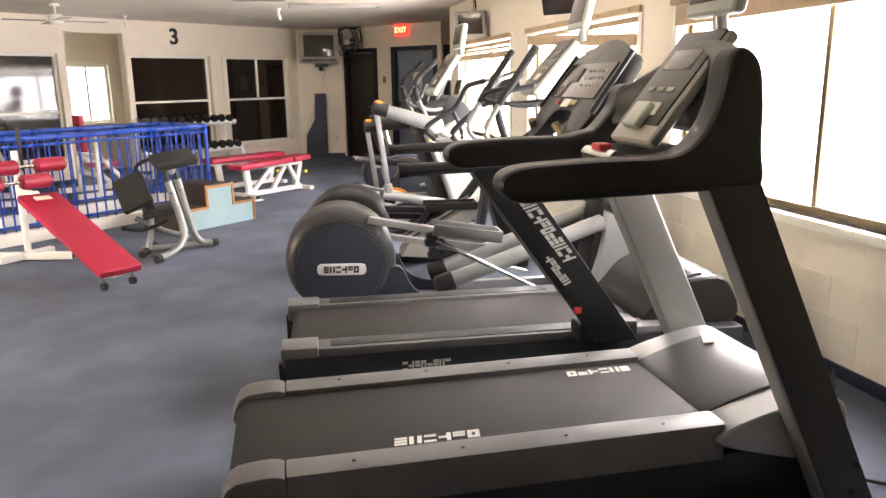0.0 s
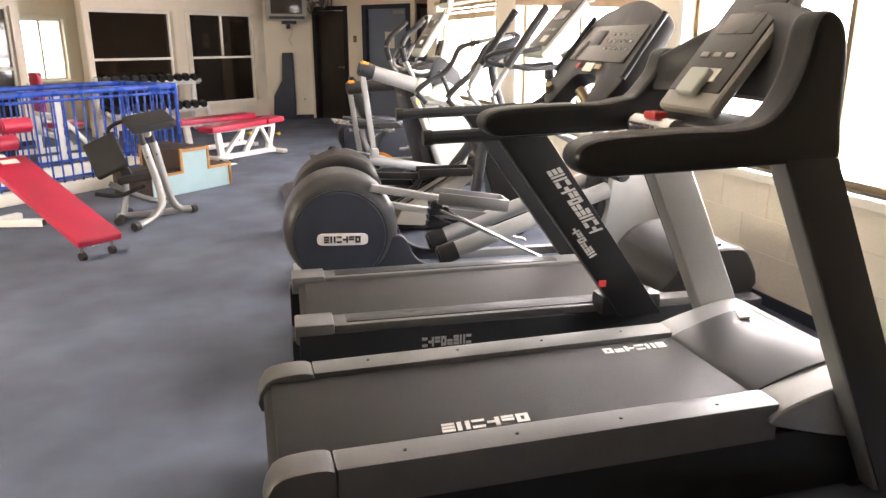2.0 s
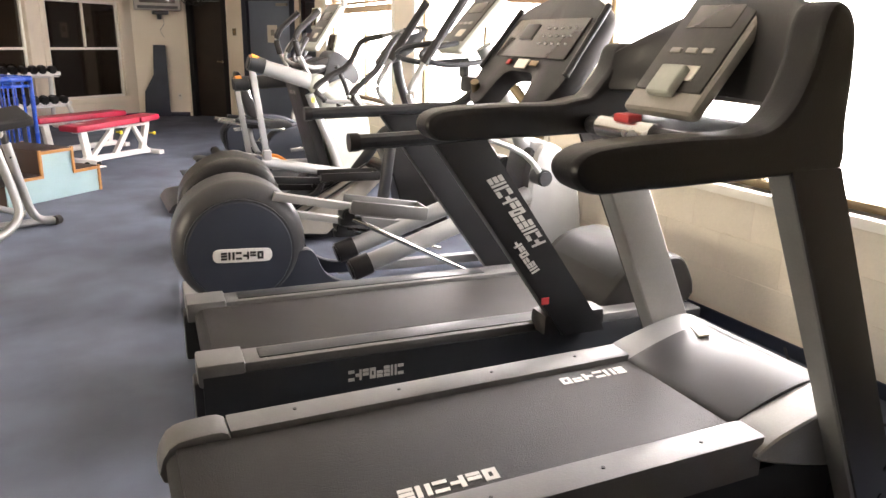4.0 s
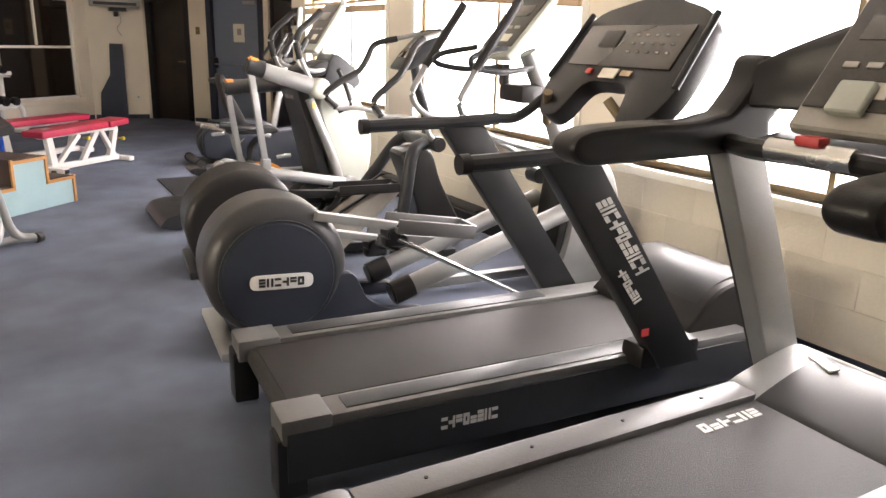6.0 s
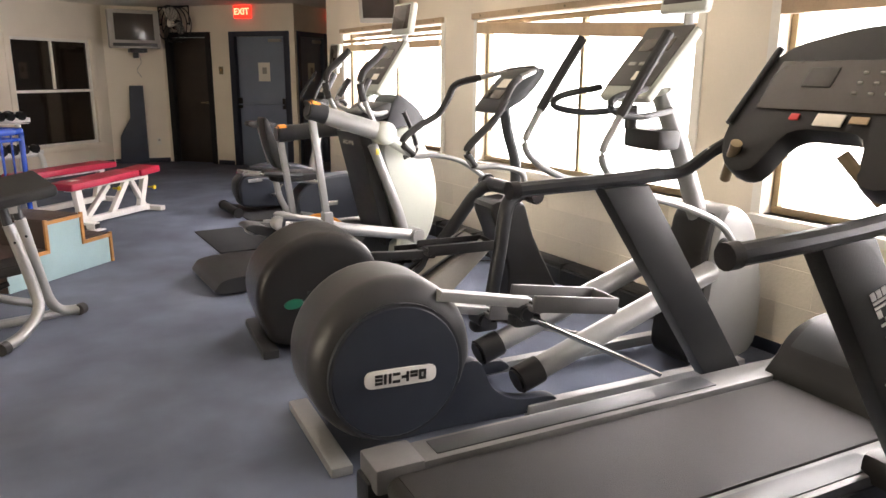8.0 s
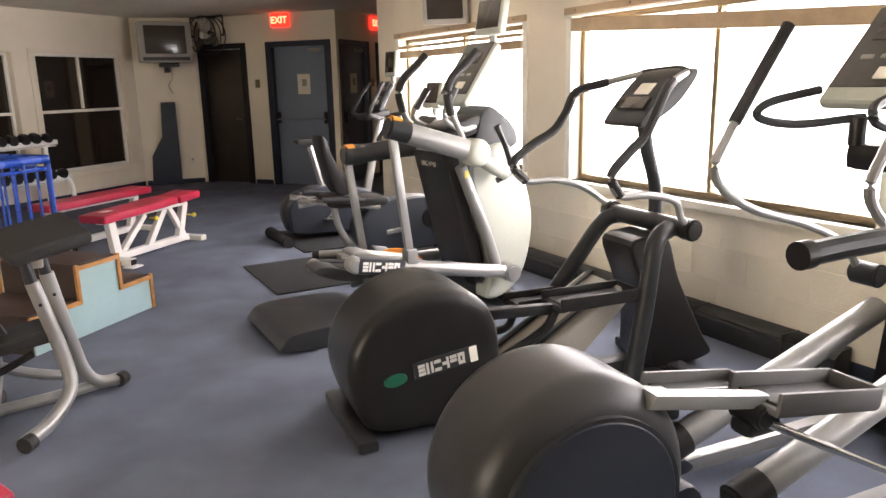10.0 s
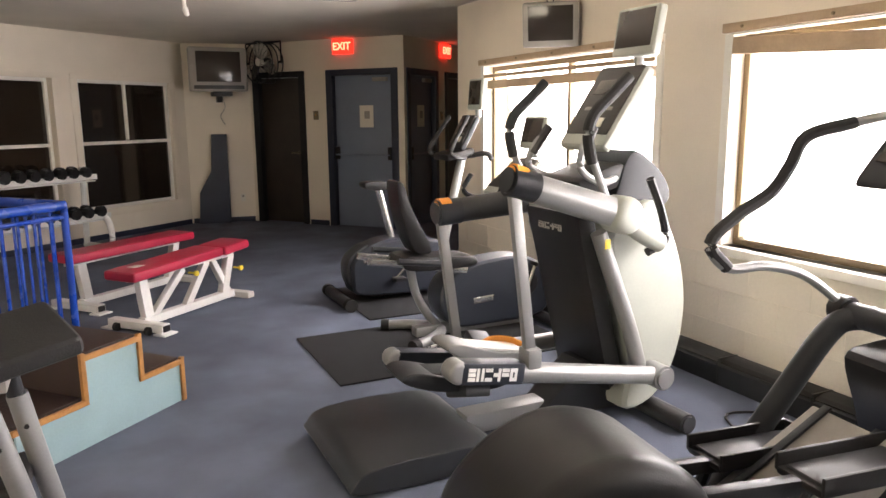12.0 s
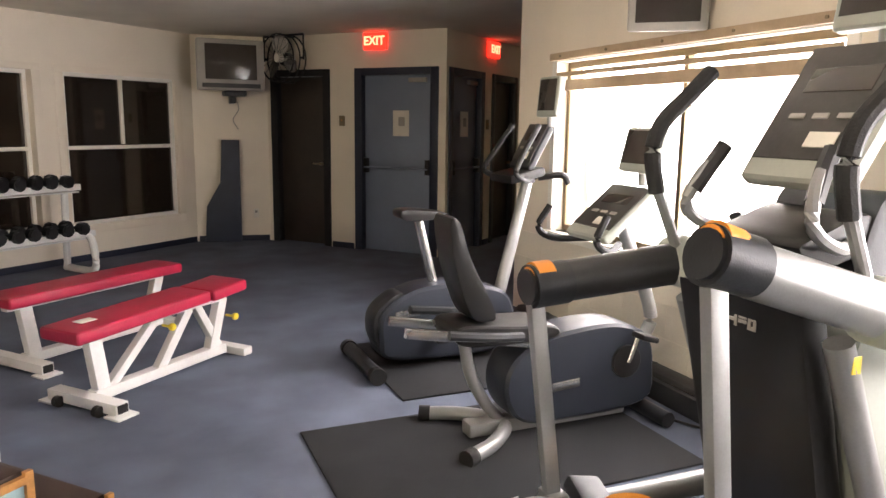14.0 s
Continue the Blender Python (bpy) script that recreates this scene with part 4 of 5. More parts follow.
def elliptical_black():
    ob = thing("elliptical_trainer", "black elliptical trainer with bulky rear housing", "elliptical trainer", pose(-0.06, 6.03, 0, 0, 0, -7), "elliptical trainers")
    dome = curve_profile([(0.68, 0.05), (0.7, 0.26), (0.68, 0.47), (0.58, 0.6), (0.4, 0.66), (0.22, 0.62), (0.07, 0.5), (0.01, 0.34), (0.04, 0.16), (0.12, 0.05), (0.4, 0.03)], 5)
    hs = part("wheel_housing", prism(dome, -0.25, 0.2, 0.08, 5), BLACK, ob, "bulky black wheel housing with a flat front")
    part("seam", tube([(0.14, -0.236, 0.07), (0.08, -0.236, 0.3), (0.16, -0.236, 0.48), (0.33, -0.236, 0.585), (0.52, -0.22, 0.6)], 0.006, 6), CHAR, hs)
    plate = part("name_plate", box(0.43, -0.251, 0.33, 0.3, 0.006, 0.075, 0.004, (0, -8, 0)), CHAR, hs, "name plate with pale print")
    part("plate_print", wordmark(0.22, 0.05, 6, 0.003, pose(0.41, -0.255, 0.325, 0, -8, 0)), MARK, plate)
    part("plate_end", box(0.555, -0.255, 0.347, 0.035, 0.003, 0.07, 0.0, (0, -8, 0)), WHITE, plate)
    badge = part("green_badge", drum(0, 0, 0.04, 0.004, 0.002, 24), GREEN, hs)
    badge.data.transform(pose(0.2, -0.252, 0.285, 0, -8, 0) @ Matrix.Diagonal((1.3, 1, 0.7, 1)))
    part("base_frame", join(box(1.0, 0, 0.05, 1.7, 0.1, 0.07, 0.012), box(0.06, 0, 0.03, 0.09, 0.6, 0.05, 0.014), box(1.75, 0, 0.035, 0.1, 0.66, 0.06, 0.02)), CHAR, ob)
    for s in (-1, 1):
        lift = 0.0 if s < 0 else -0.12
        part("pedal_arm", box(0.8, s * 0.19, 0.485 + lift, 0.5, 0.045, 0.05, 0.01, (0, 3, 0)), BLACKP, ob)
        ped = part("pedal", box(1.18, s * 0.2, 0.49 + lift, 0.42, 0.17, 0.024, 0.01), BLACK, ob, "black foot pedal with raised rim")
        for k in (-1, 1):
            part("rim", box(1.18, s * 0.2 + k * 0.085, 0.515 + lift, 0.42, 0.014, 0.055, 0.006), BLACK, ped)
        part("rim", box(1.385, s * 0.2, 0.515 + lift, 0.014, 0.154, 0.055, 0.006), BLACK, ped)
        part("tread", box(1.17, s * 0.2, 0.507 + lift, 0.36, 0.13, 0.01, 0.004), DARKGREY, ped)
        part("link", tube([(0.99, s * 0.2, 0.46 + lift), (0.93, s * 0.2, 0.38 + lift), (0.7, s * 0.2, 0.27)], 0.022, 8), BLACKP, ob)
        d = 0.0 if s > 0 else 0.12
        handle = [(1.66, s * 0.31, 0.79), (1.58, s * 0.32, 0.86), (1.44 + d * 0.8, s * 0.32, 0.945), (1.28 + d * 0.8, s * 0.32, 0.985), (1.12 + d, s * 0.32, 0.99), (1.045 + d * 1.2, s * 0.32, 1.08), (1.15 + d, s * 0.32, 1.17), (1.28 + d * 0.6, s * 0.32, 1.24), (1.345 + d * 0.6, s * 0.31, 1.33), (1.4 + d * 0.6, s * 0.3, 1.43), (1.55, s * 0.25, 1.475), (1.72, s * 0.15, 1.52)]
        part("swing_arm", tube(handle, 0.017, 10, 5), SILVER, ob, "bent silver swing handle")
        part("hand_grip", tube(handle[4:11], 0.022, 10, 5), RUBBER, ob)
        part("pivot_cap", rod((1.64, s * 0.27, 0.8), (1.64, s * 0.35, 0.8), 0.052, bev=0.012), BLACK, ob)
    part("cross_tube", rod((1.64, -0.29, 0.8), (1.64, 0.29, 0.79), 0.045, seg=18, bev=0.008), CHAR, ob, "thick charcoal cross tube")
    part("far_leg", tube([(1.0, 0.31, 0.05), (1.18, 0.31, 0.25), (1.41, 0.3, 0.54), (1.53, 0.29, 0.7), (1.6, 0.27, 0.77), (1.68, 0.2, 0.79)], 0.043, 14, 4), CHAR, ob, "bent charcoal frame leg")
    part("near_leg", tube([(1.58, -0.24, 0.8), (1.48, -0.27, 0.74), (1.43, -0.28, 0.45), (1.36, -0.28, 0.04)], 0.043, 14, 4), CHAR, ob, "charcoal frame leg")
    cover = prism([(0.78, 0.09), (0.84, 0.2), (1.38, 0.52), (1.44, 0.46), (1.02, 0.07)], -0.17, 0.17, 0.02, 3)
    part("ramp", cover, TVGREY, ob, "scuffed grey ramp cover")
    for y in (-0.1, 0.1):
        g = box(0, 0, 0, 0.66, 0.03, 0.012, 0.004)
        g.transform(pose(1.1, y, 0.37, 0, -30.6, 0))
        part("ramp_track", g, CHAR, ob)
    part("boot", prism(curve_profile([(1.45, 0.7), (1.56, 0.74), (1.68, 0.72), (1.76, 0.5), (1.92, 0.2), (1.98, 0.06), (1.62, 0.05), (1.58, 0.3), (1.52, 0.5)], 4), -0.13, 0.13, 0.03, 3), BLACK, ob, "tall black front boot")
    part("mast", tube([(1.68, 0, 0.72), (1.68, 0, 0.95), (1.62, 0, 1.15), (1.58, 0, 1.36)], 0.034, 12), CHAR, ob)
    part("top_bar", tube([(1.7, -0.17, 1.515), (1.78, 0, 1.53), (1.7, 0.17, 1.515)], 0.02, 8), RUBBER, ob)
    con = part("console", prism(curve_profile([(1.46, 1.28), (1.5, 1.275), (1.66, 1.36), (1.78, 1.5), (1.75, 1.535), (1.64, 1.49), (1.5, 1.34)], 3), -0.15, 0.15, 0.012), CHAR, ob, "small wedge-shaped charcoal console")
    part("sticker", box(1.585, -0.01, 1.442, 0.07, 0.11, 0.004, 0.001, (0, -45, 0)), PAPER, con)
    part("overlay", box(1.52, 0.0, 1.378, 0.07, 0.22, 0.006, 0.001, (0, -47, 0)), SCREEN, con)
    return ob


def link_pose(a, b):
    """Stretches a unit bar along z from b to a."""
    a, b = Vector(a), Vector(b)
    d = a - b
    return pose(*((a + b) / 2), 0, math.degrees(math.atan2(d.x, d.z)), 0) @ Matrix.Diagonal((1, 1, d.length, 1))


def arc_trainer():
    ob = thing("cross_trainer", "pale green and silver cross trainer with orange-tipped arms", "cross trainer", pose(0.02, 7.34, 0))
    plate = part("rear_plate", prism(curve_profile([(-0.02, 0.03), (-0.03, 0.07), (0.04, 0.12), (0.3, 0.135), (0.58, 0.115), (0.66, 0.04), (0.3, 0.012)], 4), -0.36, 0.36, 0.07, 3), CHAR, ob, "wide charcoal rear foot cover")
    part("base_tube", box(0.98, 0, 0.075, 0.72, 0.12, 0.1, 0.015), SILVER, ob)
    part("spine_cover", prism([(0.95, 0.03), (1.5, 0.05), (1.42, 0.3), (1.25, 0.3)], -0.1, 0.1, 0.03), CHAR, ob)
    part("front_foot", join(rod((1.6, -0.47, 0.05), (1.6, 0.47, 0.05), 0.05, bev=0.01), box(1.45, 0, 0.06, 0.35, 0.16, 0.08, 0.02)), DARKGREY, ob)
    shell = [(1.4, 0.08), (1.58, 0.1), (1.71, 0.26), (1.77, 0.52), (1.74, 0.76), (1.65, 0.98), (1.56, 1.1), (1.4, 1.06), (1.28, 0.94), (1.36, 0.6), (1.42, 0.3)]
    part("body_shell", prism(curve_profile(shell, 4), -0.24, 0.24, 0.05, 3), SHELL, ob, "pale green-grey body shell")
    part("shell_edge", prism(curve_profile([(1.54, 0.09), (1.725, 0.25), (1.79, 0.52), (1.76, 0.78), (1.65, 1.0), (1.69, 0.77), (1.72, 0.52), (1.65, 0.3)], 4), -0.17, 0.17, 0.01), SILVER, ob)
    part("rear_panel", prism([(1.1, 1.06), (1.2, 1.05), (1.4, 0.25), (1.32, 0.18)], -0.22, 0.22, 0.02), BLACK, ob, "tall black rear panel")
    part("panel_print", wordmark(0.2, 0.035, 6, 0.003, pose(1.118, 0.02, 0.98, 0, 0, -90)), TVGREY, ob)
    for s in (-1, 1):
        part("column", tube([(1.19, s * 0.265, 0.98), (1.28, s * 0.27, 0.75), (1.38, s * 0.275, 0.5), (1.45, s * 0.28, 0.28)], 0.038, 12), SILVER, ob)
        part("warning_mark", box(1.215, s * 0.302, 0.93, 0.03, 0.004, 0.045, 0.001), YELLOW, ob)
        low = 0.0 if s < 0 else -0.16
        part("foot_arm", rod((0.62, s * 0.35, 0.44 + low), (1.51, s * 0.35, 0.275), 0.047, 0.042, 18, 0.008), SILVER, ob, "silver foot arm")
        part("foot_pivot", rod((1.5, s * 0.28, 0.276), (1.5, s * 0.41, 0.276), 0.06, bev=0.012), SILVER, ob)
        label = part("arm_label", box(0.57, s * 0.35, 0.45 + low, 0.32, 0.105, 0.1, 0.025, (0, 9, 0)), SLATE, ob, "blue-grey label block with white print")
        part("label_print", wordmark(0.24, 0.055, 6, 0.003, pose(0.57, s * 0.35 + s * 0.054, 0.45 + low, 0, 9, 0 if s < 0 else 180)), WFRAME, label)
        part("arm_end", drum(0.42, 0.475, 0.05, 0.05, 0.02, 20), SILVER, ob).location = (0, s * 0.35, low)
        # foot pedal with a raised heel and a toe loop
        x0, z0, y, lean = (0.22, 0.43, -0.2, 8) if s < 0 else (0.57, 0.42, 0.1, 12)
        m = pose(x0, y, z0, 0, lean, 0)
        g = prism(curve_profile([(0.0, 0.0), (-0.01, 0.03), (0.06, 0.045), (0.25, 0.02), (0.46, 0.03), (0.5, 0.0), (0.4, -0.035), (0.15, -0.035)], 4), -0.1, 0.1, 0.02, 3)
        g.transform(m)
        ped = part("pedal", g, CHAR if s < 0 else SILVER, ob, "long dished foot pedal")
        g = box(0.24, 0, 0.03, 0.38, 0.15, 0.012, 0.005)
        g.transform(m)
        # Far tread in white enamel: bright light on chrome put into its colour.
        part("pedal_tread", g, RUBBER if s < 0 else WFRAME, ped)
        part("pedal_bracket", box(x0 + 0.3, (y + s * 0.33) / 2, z0 - 0.09, 0.12, abs(s * 0.33 - y) + 0.06, 0.05, 0.012, (s * 20, lean, 0)), CHAR, ob)
        if s > 0:
            g = tube([(0.27, 0.09, 0.03), (0.32, 0.09, 0.06), (0.4, 0.07, 0.075), (0.46, 0.02, 0.065), (0.5, -0.05, 0.04), (0.49, -0.095, 0.01)], 0.01, 8, 5, 2.0)
            g.transform(m @ pose(0, 0, 0, 0, 4, 0))
            part("toe_loop", g, ORANGE, ped, "orange toe loop")
        # upper arm, with padded orange tip, and the upright link to the foot arm
        zt = 1.25 if s < 0 else 1.03
        part("upper_arm", rod((0.78, s * 0.35, zt + (1.07 - zt) * 0.22), (1.24, s * 0.35, 1.07), 0.062, 0.068, 20, 0.01), SILVER if s < 0 else DARKGREY, ob, "thick padded upper arm")
        part("arm_pad", rod((0.655, s * 0.35, zt), (0.8, s * 0.35, zt + (1.07 - zt) * 0.22), 0.066, seg=20, bev=0.012), CHAR, ob)
        tip = part("arm_tip", rod((0.665, s * 0.35, zt + 0.02), (0.745, s * 0.35, zt + 0.02 + (1.07 - zt) * 0.15), 0.053, seg=20, bev=0.012), ORANGE, ob, "orange arm tip")
        part("shoulder", drum(1.24, 1.07, 0.085, 0.085, 0.045, 28), SHELL, ob).location = (0, s * 0.35, 0)
        part("arm_link", tube([(1.24, s * 0.35, 1.06), (1.36, s * 0.35, 0.98), (1.48, s * 0.34, 0.92)], 0.045, 12), SHELL, ob)
        part("link_guard", tube([(1.42, s * 0.33, 0.88), (1.52, s * 0.33, 0.93), (1.5, s * 0.33, 1.05), (1.42, s * 0.33, 1.22)], 0.02, 8), BLACK, ob)
        part("upright_link", box(0, 0, 0, 0.05, 0.036, 1.0, 0.008), SILVER, ob).data.transform(link_pose((0.69, s * 0.35, zt - 0.05), (0.78, s * 0.35, 0.47 + low)))
        part("link_joint", box(0.78, s * 0.35, 0.48 + low, 0.07, 0.09, 0.09, 0.015), SILVER, ob)
        part("swing_handle", tube([(1.2, s * 0.33, 1.1), (1.15, s * 0.33, 1.2), (1.08, s * 0.33, 1.36), (1.07, s * 0.33, 1.46), (1.15, s * 0.33, 1.56), (1.27, s * 0.33, 1.66)], 0.018, 10), SILVER, ob)
        part("hand_grip", tube([(1.095, s * 0.33, 1.3), (1.07, s * 0.33, 1.42), (1.1, s * 0.33, 1.51), (1.19, s * 0.33, 1.59), (1.28, s * 0.33, 1.67)], 0.026, 10), RUBBER, ob)
        part("fixed_handle", tube([(1.42, s * 0.12, 1.22), (1.25, s * 0.2, 1.2), (1.12, s * 0.22, 1.26), (1.14, s * 0.2, 1.36), (1.2, s * 0.18, 1.43)], 0.018, 8), SILVER, ob)
        part("fixed_grip", tube([(1.13, s * 0.205, 1.32), (1.17, s * 0.19, 1.39), (1.21, s * 0.18, 1.45)], 0.024, 8), DARKGREY, ob)
    part("neck_cover", prism(curve_profile([(1.28, 1.02), (1.5, 1.02), (1.68, 1.08), (1.66, 1.2), (1.5, 1.33), (1.42, 1.3), (1.36, 1.14)], 4), -0.17, 0.17, 0.03), CHAR, ob)
    part("tray", prism(curve_profile([(1.15, 1.2), (1.25, 1.14), (1.45, 1.2), (1.4, 1.28), (1.25, 1.24)], 4), -0.16, 0.16, 0.02), BLACK, ob)
    console(ob, (1.26, 1.36), (1.52, 1.74), 0.36, 0.06, SHELL)
    small_screen(ob, 1.6, 1.9, 0, 0.31, 0.24, 10)
    return ob


def recumbent_bike():
    ob = thing("recumbent_bike", "charcoal recumbent exercise bike with silver frame and mesh seat", "exercise bike", pose(0.95, 8.87, 0, 0, 0, 0), "exercise bikes")
    part("rear_foot", tube([(0.0, -0.27, 0.04), (0.14, -0.2, 0.045), (0.27, -0.08, 0.05), (0.29, 0, 0.05), (0.27, 0.08, 0.05), (0.14, 0.2, 0.045), (0.0, 0.27, 0.04)], 0.035, 12), SILVER, ob)
    for s in (-1, 1):
        part("foot_cap", rod((0.02, s * 0.26, 0.04), (-0.03, s * 0.285, 0.04), 0.041), RUBBER, ob)
    part("rear_post", tube([(0.29, 0, 0.06), (0.2, 0, 0.17), (0.12, 0, 0.32), (0.08, 0, 0.5)], 0.03, 12), SILVER, ob)
    part("floor_tube", box(0.55, 0, 0.05, 0.9, 0.1, 0.07, 0.015), SILVER, ob)
    part("front_foot", rod((1.1, -0.27, 0.045), (1.1, 0.27, 0.045), 0.04), CHAR, ob)
    part("housing", prism(curve_profile([(0.26, 0.2), (0.27, 0.36), (0.4, 0.47), (0.6, 0.52), (0.88, 0.53), (1.07, 0.45), (1.12, 0.28), (1.07, 0.09), (0.6, 0.06), (0.36, 0.08)], 4), -0.12, 0.12, 0.04, 3), SLATE, ob, "rounded slate pedal housing")
    part("name_plate", box(0.58, -0.123, 0.25, 0.16, 0.006, 0.045, 0.003, (0, -4, 0)), CHROME, ob)
    for s in (-1, 1):
        part("crank_disc", drum(0.93, 0.33, 0.085, 0.012, 0.005, 28), BLACK, ob).location = (0, s * 0.125, 0)
        a = 70 if s < 0 else 250
        ex, ez = 0.93 + 0.15 * math.cos(radians(a)), 0.33 + 0.15 * math.sin(radians(a))
        part("crank", rod((0.93, s * 0.145, 0.33), (ex, s * 0.145, ez), 0.014), CHROME, ob)
        part("pedal", box(ex, s * 0.2, ez, 0.1, 0.1, 0.03, 0.01, (0, 15, 0)), BLACK, ob)
        part("seat_rail", box(0.1, s * 0.11, 0.53, 0.72, 0.03, 0.045, 0.006, (0, 10, 0)), CHROME, ob, "polished seat rail")
        part("side_handle", tube([(-0.1, s * 0.24, 0.6), (0.1, s * 0.25, 0.575), (0.26, s * 0.24, 0.56)], 0.022, 8), CHAR, ob)
    part("seat", prism(curve_profile([(-0.02, 0.54), (0.02, 0.6), (0.3, 0.575), (0.5, 0.56), (0.51, 0.5), (0.3, 0.49), (0.05, 0.5)], 4), -0.14, 0.14, 0.03, 3), BLACK, ob, "black moulded seat")
    back = [(0.1, 0.6), (0.15, 0.64), (0.02, 0.9), (-0.04, 1.07), (-0.09, 1.07), (-0.06, 0.86), (0.02, 0.64)]
    part("backrest", prism(curve_profile([(x + 0.05, z) for x, z in back], 4), -0.1, 0.1, 0.02), BLACK, ob, "black mesh backrest")
    part("mast", tube([(1.08, 0, 0.36), (1.17, 0, 0.48), (1.13, 0, 0.64), (1.04, 0, 0.82), (0.96, 0, 1.0)], 0.035, 12), SILVER, ob)
    console(ob, (0.72, 0.97), (1.0, 1.2), 0.34, 0.05, SHELL)
    for s in (-1, 1):
        part("handle", tube([(0.85, s * 0.12, 0.93), (0.7, s * 0.24, 0.92), (0.62, s * 0.26, 0.98), (0.68, s * 0.25, 1.09)], 0.018, 8), RUBBER, ob)
    small_screen(ob, 1.06, 1.38, 0, 0.28, 0.23, 14)
    return ob


def upright_bike():
    ob = thing("upright_bike", "charcoal upright exercise bike with silver mast", "exercise bike", pose(0.88, 10.02, 0), "exercise bikes")
    part("rear_foot", rod((0.0, -0.28, 0.05), (0.0, 0.28, 0.05), 0.045, bev=0.01), CHAR, ob)
    for s in (-1, 1):
        part("foot_cap", rod((0, s * 0.27, 0.05), (0, s * 0.32, 0.05), 0.052), RUBBER, ob)
    part("front_foot", rod((1.05, -0.26, 0.045), (1.05, 0.26, 0.045), 0.045), CHAR, ob)
    part("housing", prism(curve_profile([(0.08, 0.2), (0.09, 0.36), (0.23, 0.47), (0.42, 0.52), (0.75, 0.5), (0.95, 0.42), (1.0, 0.2), (0.85, 0.06), (0.4, 0.05), (0.12, 0.08)], 4), -0.13, 0.13, 0.05, 3), SLATE, ob)
    part("rear_rim", prism(curve_profile([(0.05, 0.22), (0.06, 0.36), (0.18, 0.465), (0.24, 0.465), (0.13, 0.35), (0.14, 0.15), (0.1, 0.12)], 4), -0.09, 0.09, 0.02), CHAR, ob)
    part("name_plate", box(0.25, -0.133, 0.36, 0.16, 0.006, 0.045, 0.003, (0, -4, 0)), CHROME, ob)
    part("seat_post", rod((0.47, 0, 0.5), (0.36, 0, 0.93), 0.03), CHROME, ob)
    part("saddle", prism(curve_profile([(0.24, 0.93), (0.23, 0.98), (0.33, 0.985), (0.52, 0.96), (0.52, 0.935), (0.36, 0.915)], 4), -0.075, 0.075, 0.03), BLACK, ob)
    part("mast", rod((0.93, 0, 0.36), (1.13, 0, 1.16), 0.042, 0.036, 16), SILVER, ob, "slanted silver mast")
    for s in (-1, 1):
        part("crank", rod((0.55, s * 0.15, 0.3), (0.55 + s * 0.1, s * 0.15, 0.3 + s * 0.1), 0.014), CHROME, ob)
        part("pedal", box(0.55 + s * 0.1, s * 0.21, 0.3 + s * 0.1, 0.1, 0.1, 0.03, 0.01), BLACK, ob)
        part("handle", tube([(1.12, s * 0.08, 1.15), (0.98, s * 0.2, 1.17), (0.92, s * 0.22, 1.21), (0.97, s * 0.2, 1.31), (1.1, s * 0.17, 1.5)], 0.018, 8), RUBBER, ob)
        part("aero_bar", tube([(1.15, s * 0.1, 1.17), (1.26, s * 0.2, 1.19), (1.31, s * 0.2, 1.14)], 0.022, 8), BLACK, ob)
    part("handle_plate", box(1.05, 0, 1.185, 0.26, 0.3, 0.06, 0.025, (0, -12, 0)), BLACK, ob)
    console(ob, (1.05, 1.23), (1.2, 1.5), 0.26, 0.05, CHAR)
    small_screen(ob, 1.28, 1.68, 0, 0.25, 0.26, 5)
    return ob


treadmill_silver()
treadmill_black()
elliptical_silver()
elliptical_black()
arc_trainer()
recumbent_bike()
upright_bike()
for x0, y0, x1, y1 in ((0.32, 8.22, 1.95, 9.21), (0.93, 9.42, 2.2, 10.5)):
    solid("rubber_mat", box((x0 + x1) / 2, (y0 + y1) / 2, 0.006, x1 - x0, y1 - y0, 0.012, 0.004), MATRUB, "thin black rubber equipment mat on the carpet", "mat", group="equipment mats")


# ---- along the window wall ----
def cable_duct(y0, y1):
    ob = thing("baseboard_heater", "low dark baseboard heater along the window wall", "heater", pose(WALL_X - 0.02, y0, 0))
    part("casing", prism([(-0.14, 0.0), (0.0, 0.0), (0.0, 0.15), (-0.08, 0.15), (-0.14, 0.11)], 0, y1 - y0, 0.006), CHAR, ob)
    part("grille", box(-0.115, (y1 - y0) / 2, 0.132, 0.03, y1 - y0 - 0.1, 0.01, 0.002, (0, -35, 0)), BLACKP, ob)
    for k in range(int((y1 - y0) / 0.6)):
        part("joint", box(-0.07, 0.6 * k + 0.3, 0.077, 0.146, 0.012, 0.156, 0.004), DARKGREY, ob)


cable_duct(5.2, 10.6)
for pts in ([(1.75, 7.45, 0.02), (1.95, 7.6, 0.012), (2.05, 7.9, 0.012), (2.2, 8.05, 0.05)], [(1.8, 6.7, 0.015), (1.95, 6.95, 0.012), (2.2, 6.8, 0.03)], [(2.1, 8.7, 0.015), (2.2, 8.5, 0.015), (2.26, 8.3, 0.04)], [(1.65, 2.2, 0.02), (1.9, 2.05, 0.012), (2.1, 2.35, 0.012), (2.25, 2.2, 0.02), (2.36, 2.4, 0.05)], [(1.7, 2.9, 0.02), (2.0, 3.0, 0.012), (2.2, 2.8, 0.012), (2.36, 2.95, 0.05)]):
    solid("power_cable", tube(pts, 0.007, 6), BLACKP, "black power cable lying on the carpet", "cable", group="power cables")


